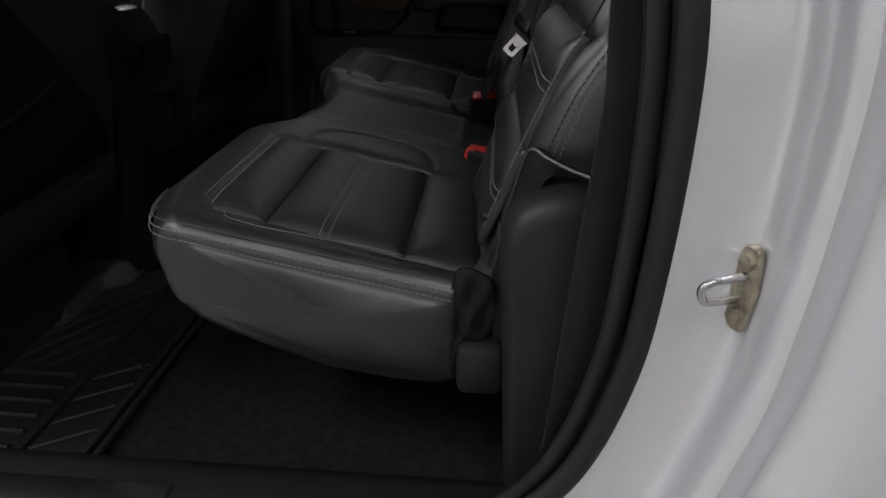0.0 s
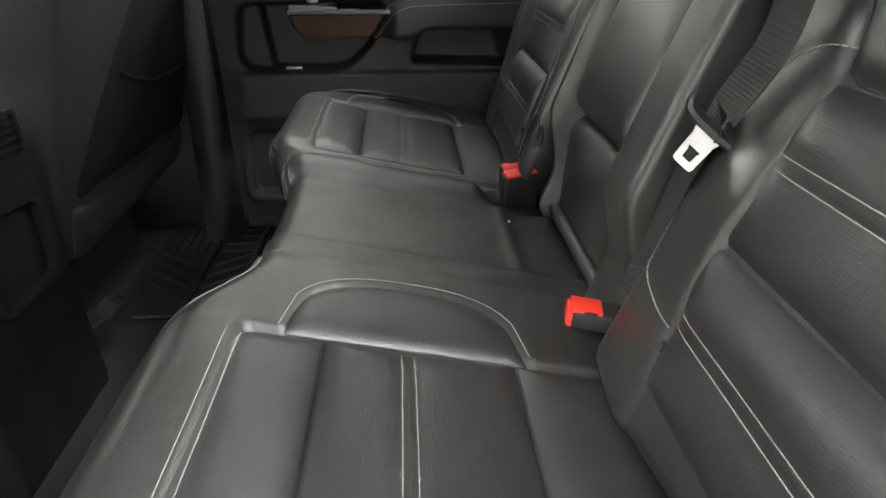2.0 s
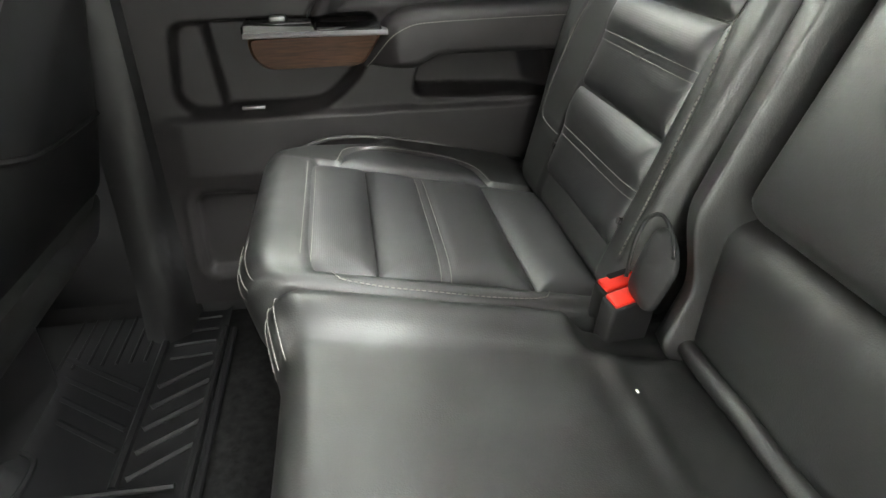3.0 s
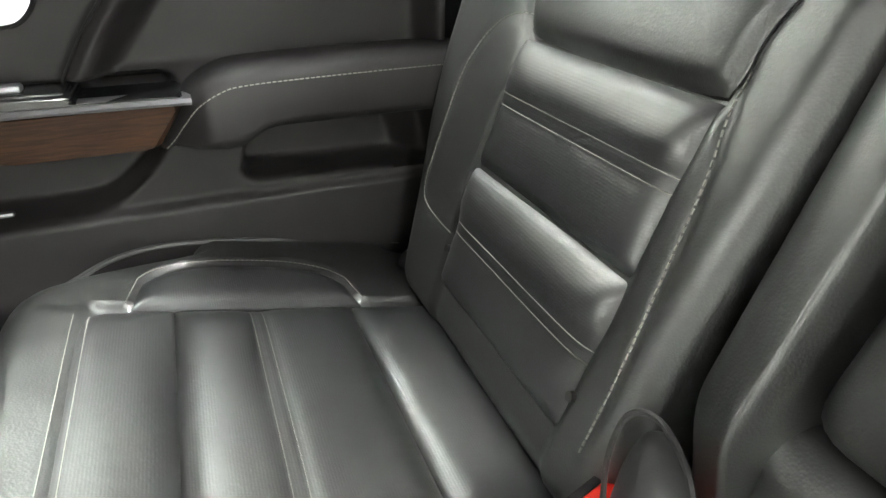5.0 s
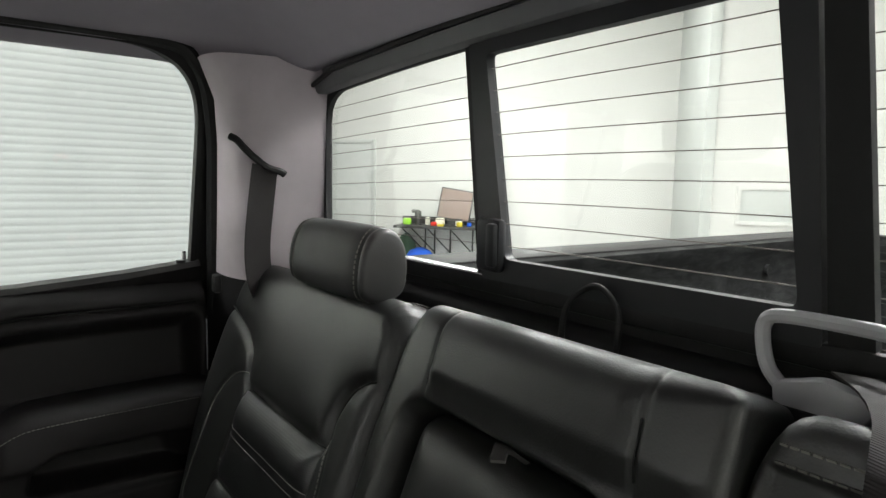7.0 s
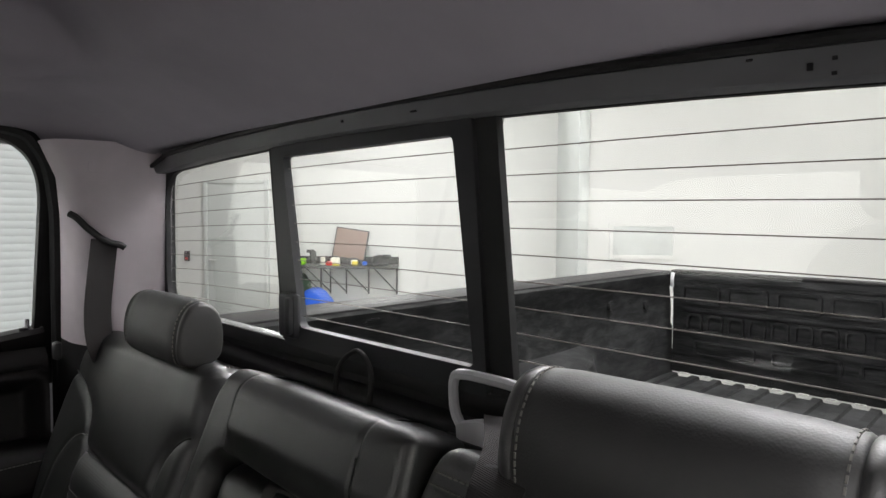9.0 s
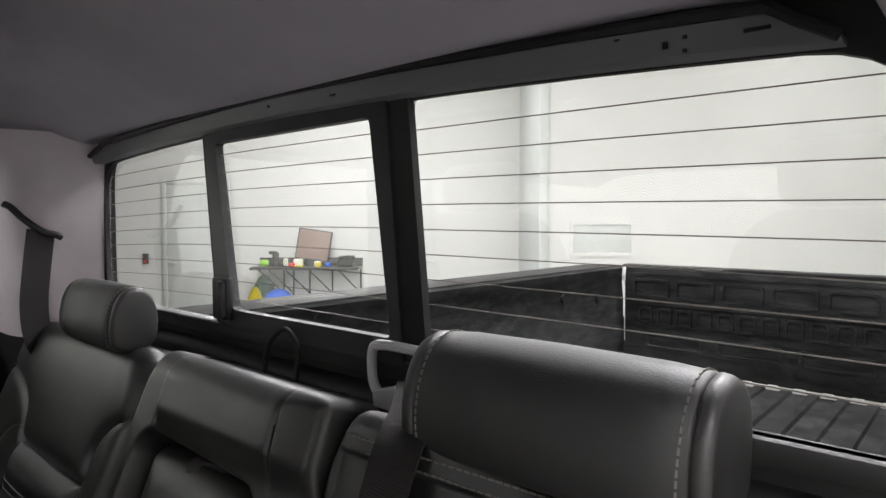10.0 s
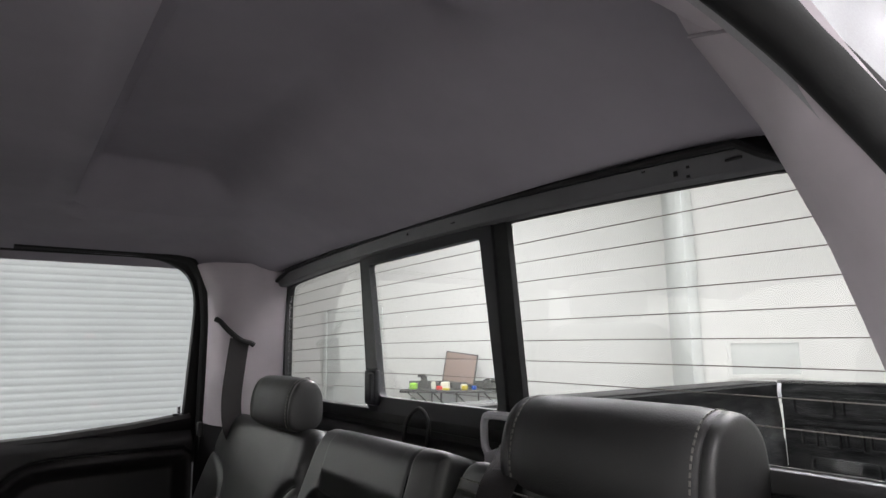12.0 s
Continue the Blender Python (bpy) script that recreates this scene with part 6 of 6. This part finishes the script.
for i in range(15):
    y = -0.66 + 0.094 * i
    o = rounded([(y - 0.036, 0.50), (y + 0.036, 0.50), (y + 0.036, 0.575), (y + 0.02, 0.585), (y - 0.02, 0.585), (y - 0.036, 0.575)], 0.012, 3)
    n_ = [(y + (a - y) * 0.75, 0.54 + (b - 0.54) * 0.75) for a, b in o]
    part("pressed_slot", frame_ring(n_, o, lambda a, b, n: (2.752 - n, a, b), 0.018), LINER, tail)
for i in range(4):
    y = -0.5 + 0.34 * i
    o = rounded([(y - 0.14, 0.385), (y + 0.14, 0.385), (y + 0.14, 0.455), (y - 0.14, 0.455)], 0.02, 4)
    n_ = [(y + (a - y) * 0.9, 0.42 + (b - 0.42) * 0.75) for a, b in o]
    part("pressed_panel", frame_ring(n_, o, lambda a, b, n: (2.752 - n, a, b), 0.018), LINER, tail)
BRIGHT = moulded("worn_metal_and_gap_light", (0.7, 0.7, 0.68), 0.5, 200, 0.3)
for i in range(14):
    part("worn_edge", slab(2.735, 2.75, -0.655 + 0.104 * i - 0.018, -0.655 + 0.104 * i + 0.022, zf + 0.0155, zf + 0.021, 0.001), BRIGHT, tail, "worn pale edge" if i == 0 else "")
part("strap", tube(curve_points([(2.735, 0.765, 0.775), (2.72, 0.762, 0.74), (2.73, 0.765, 0.71)], 10), 0.009, 8), WHITE_PLASTIC, tail, "pale corner bracket")
# pale strip stands in for light through the gap beside the tailgate
part("gap_light", tube([(2.748, 0.768, 0.68), (2.748, 0.766, 0.4)], 0.0016, 5), BRIGHT, tail)

# ---------------------------------------------------------------- garage
def gar(bm):
    bmesh.ops.transform(bm, matrix=GAR, verts=bm.verts)
    return bm


zg = GROUND
solo("garage_floor", slab(-7, 14, -8, 14, zg - 0.1, zg, 0), CONCRETE, "sealed grey concrete garage floor", "floor", kind="structure")
solo("garage_ceiling", slab(-7, 14, -8, 14, zg + GH, zg + GH + 0.1, 0), WALL, "white garage ceiling", "ceiling", kind="structure")
solo("garage_wall_desk", gar(slab(-9, 1.38, 9.0, 9.15, 0, GH, 0)), WALL, "white painted garage wall behind the desk", "wall", kind="structure")
# the return's shade is put into its colour, greyer than the walls beside it
solo("garage_wall_return", gar(slab(1.38, 1.5, 6.86, 9.15, 0, GH, 0.01)), WALL_SHADE, "return of the garage wall, its shade put in as pale grey", "wall", kind="structure")
solo("garage_wall_vent", gar(slab(1.5, 10.5, 6.88, 7.0, 0, GH, 0)), WALL, "white painted garage wall with a vent", "wall", kind="structure")
solo("garage_wall_side", slab(1.42, 1.55, 4.3, 13.5, zg, zg + GH, 0), WALL, "white painted garage wall beside the shutter", "wall", kind="structure")
solo("garage_wall_shutter", slab(-7, -0.41, 4.2, 4.35, zg, zg + GH, 0), WALL, "white painted garage wall", "wall", kind="structure")
solo("garage_wall_lintel", slab(-0.41, 1.55, 4.2, 4.35, zg + 3.2, zg + GH, 0), WALL, "white wall above the shutter", "wall", kind="structure")
solo("garage_wall_west", slab(-7.1, -7, -8, 4.3, zg, zg + GH, 0), WALL, "white painted garage wall", "wall", kind="structure")
solo("garage_wall_south", slab(-7, 14, -8.1, -8, zg, zg + GH, 0), WALL, "white painted garage wall", "wall", kind="structure")
solo("garage_wall_east", slab(12.0, 12.1, -8, 0.0, zg, zg + GH, 0), WALL, "white painted garage wall", "wall", kind="structure")
sh = thing("roller_shutter", (0.5, 4.25, zg), "closed white roller shutter of narrow slats", "shutter")
for i in range(63):
    z = zg + 0.04 + 0.05 * i
    bm = rings([[(x, 4.25, z), (x, 4.2485, z + 0.004), (x, 4.247, z + 0.024), (x, 4.2485, z + 0.045), (x, 4.25, z + 0.0495)] for x in (-0.40, 0.6, 1.42)], cap=True)
    part("slat", bm, SHUTTER, sh, sharp=60)
part("handle", box(-0.54, 4.19, 0.35, 0.1, 0.02, 0.03, 0.005), DARK_METAL, sh)

odoor = thing("garage_door_2", tuple(GAR @ Vector((-3.6, 8.98, 0))), "white flush door in the garage wall", "door", kind="structure")
part("leaf", gar(slab(-4.06, -3.14, 8.97, 9.01, 0.01, 2.2, 0.004)), WALL_SHADE, odoor, "pale grey door leaf")
for a, b, c, d in ((-4.12, -4.06, 0, 2.26), (-3.14, -3.08, 0, 2.26), (-4.06, -3.14, 2.2, 2.26)):
    part("door_frame", gar(slab(a, b, 8.95, 9.02, c, d, 0.004)), WALL_SHADE, odoor)
part("door_handle", gar(box(-3.98, 8.93, 1.0, 0.12, 0.04, 0.02, 0.006)), STEEL, odoor)
sb = thing("wall_switch", tuple(GAR @ Vector((-4.4, 8.98, 1.05))), "small dark wall control box", "switch")
part("case", gar(slab(-4.44, -4.36, 8.95, 9.0, 0.98, 1.14, 0.008)), DARK_METAL, sb)
part("button", gar(slab(-4.42, -4.38, 8.944, 8.952, 1.0, 1.04, 0.003)), RED, sb)

desk = thing("wall_desk", tuple(GAR @ Vector((-1.8, 8.7, 0))), "dark steel wall desk on folding brackets", "desk")
part("desktop", gar(slab(-2.62, -1.03, 8.45, 8.98, 0.925, 0.965, 0.006)), DARK_METAL, desk)
part("backboard", gar(slab(-2.62, -1.03, 8.955, 8.985, 0.965, 1.08, 0.004)), DARK_METAL, desk)
for gx in (-2.25, -2.1, -1.85, -1.5, -1.06):
    part("bracket", gar(tube([(gx, 8.97, 0.92), (gx, 8.97, 0.5)], 0.014, 6)), DARK_METAL, desk)
    part("brace", gar(tube([(gx - 0.28, 8.6, 0.92), (gx, 8.97, 0.53)], 0.011, 6)), DARK_METAL, desk)
mon = thing("monitor", tuple(GAR @ Vector((-1.74, 8.75, 0.965))), "flat computer monitor with a warm lit page", "monitor")
part("bezel", gar(box(-1.74, 8.78, 1.28, 0.51, 0.04, 0.47, 0.01, m=Matrix.Rotation(radians(8), 4, "Y") @ Matrix.Rotation(radians(-8), 4, "X"))), DARK_METAL, mon)
part("screen", gar(box(-1.74, 8.756, 1.283, 0.47, 0.006, 0.43, 0.002, m=Matrix.Rotation(radians(8), 4, "Y") @ Matrix.Rotation(radians(-8), 4, "X"))), SCREEN, mon)
part("stand", gar(box(-1.74, 8.8, 1.02, 0.24, 0.16, 0.11, 0.01)), DARK_METAL, mon)
ph = thing("desk_phone", tuple(GAR @ Vector((-1.28, 8.68, 0.965))), "dark grey desk telephone with raised cradle", "telephone")
part("base", gar(box(-1.25, 8.68, 1.02, 0.24, 0.2, 0.06, 0.01, m=Matrix.Rotation(radians(28), 4, "X"))), PLASTIC, ph)
part("handset", gar(tube([(-1.38, 8.6, 1.0), (-1.34, 8.66, 1.09), (-1.29, 8.74, 1.1)], 0.028, 8)), PLASTIC, ph)
part("display", gar(box(-1.18, 8.7, 1.09, 0.14, 0.03, 0.08, 0.006, m=Matrix.Rotation(radians(30), 4, "X"))), PLASTIC, ph)


def desk_item(name, gx, gy, sx, sz, mat_, label, cat):
    solo(name, gar(box(gx, gy, 0.965 + sz / 2, sx, sx * 0.8, sz, min(sx, sz) * 0.25, 3)), mat_, label, cat)


bottle = thing("spray_bottle", tuple(GAR @ Vector((-2.3, 8.7, 0.965))), "dark spray bottle standing on the desk", "bottle")
part("body", gar(tube([(-2.3, 8.7, 0.966), (-2.3, 8.7, 1.1), (-2.3, 8.7, 1.14), (-2.3, 8.7, 1.17)], 0.05, 10)), DARK_METAL, bottle)
part("trigger", gar(box(-2.34, 8.7, 1.17, 0.12, 0.04, 0.05, 0.01)), DARK_METAL, bottle)
desk_item("lime_cloth", -2.46, 8.66, 0.12, 0.1, LIME, "crumpled lime cloth on the desk", "cloth")
desk_item("paper_cup", -2.15, 8.7, 0.07, 0.12, PAPER, "pale paper cup on the desk", "cup")
desk_item("note_pad", -1.94, 8.62, 0.14, 0.12, PAPER, "pale note pad on the desk", "note pad")
desk_item("small_pot", -2.02, 8.56, 0.09, 0.06, RED, "small reddish pot on the desk", "pot")
desk_item("yellow_tape", -1.9, 8.5, 0.1, 0.03, YELLOW, "yellow tape roll on the desk", "tape")
desk_item("yellow_tape", -1.62, 8.52, 0.09, 0.07, YELLOW, "yellow tape roll on the desk", "tape")
desk_item("white_box", -1.66, 8.66, 0.1, 0.08, PAPER, "small white box on the desk", "box")
desk_item("blue_box", -1.5, 8.64, 0.07, 0.06, BLUE, "small blue box on the desk", "box")
cl_ = lambda cx, cy, cz, r, sx, sz: [[(cx + r * s * sx * math.cos(q) * (1 + 0.12 * math.sin(3 * q + k)), cy + r * s * math.sin(q), cz + sz * h) for q in [2 * math.pi * j / 14 for j in range(14)]] for k, (s, h) in enumerate(((0.7, 0), (1.0, 0.12), (1.05, 0.4), (0.9, 0.7), (0.55, 0.92), (0.2, 1.0)))]
solo("blue_bag", gar(rings(cl_(-2.25, 8.7, 0.0, 0.24, 1.2, 0.62))), BLUE, "slumped blue cloth bag on the floor", "bag")
solo("yellow_bag", gar(rings(cl_(-2.62, 8.75, 0.0, 0.16, 0.8, 0.65))), YELLOW, "yellow bag leaning at the garage wall", "bag")
solo("green_jacket", gar(rings(cl_(-2.52, 8.86, 0.3, 0.14, 1.1, 0.52))), GREEN_DARK, "dark green jacket hung below the desk", "jacket")
vent = thing("wall_vent", tuple(GAR @ Vector((2.13, 6.86, 1.3))), "white framed access panel in the garage wall", "panel")
vo = [(1.75, 1.22), (2.52, 1.22), (2.52, 1.64), (1.75, 1.64)]
vi = [(1.79, 1.26), (2.48, 1.26), (2.48, 1.60), (1.79, 1.60)]
part("panel_frame", gar(frame_ring(vi, vo, lambda a, b, n: (a, 6.88 - n, b), 0.03)), WALL, vent)
part("panel_door", gar(slab(1.79, 2.48, 6.868, 6.879, 1.26, 1.60, 0.002)), WALL_SHADE, vent, "pale grey panel door")
solo("wall_outlet", gar(slab(-0.05, 0.06, 8.985, 9.0, 1.0, 1.035, 0.003)), WALL_SHADE, "small outlet plate on the garage wall", "outlet")
# housings and diffusers of the added lamps, out of view
for lx, ly in LAMPS:
    th = thing("added_ceiling_lamp", (lx, ly, zg + GH - 0.1), "long white ceiling lamp added out of view to light the garage", "lamp", "garage ceiling lamps")
    part("housing", slab(lx - 0.27, lx + 0.27, ly - 1.12, ly + 1.12, zg + GH - 0.1, zg + GH - 0.002, 0.01), WALL, th)
    part("diffuser", slab(lx - 0.25, lx + 0.25, ly - 1.1, ly + 1.1, zg + GH - 0.13, zg + GH - 0.102, 0.006), LAMP_GLOW, th)
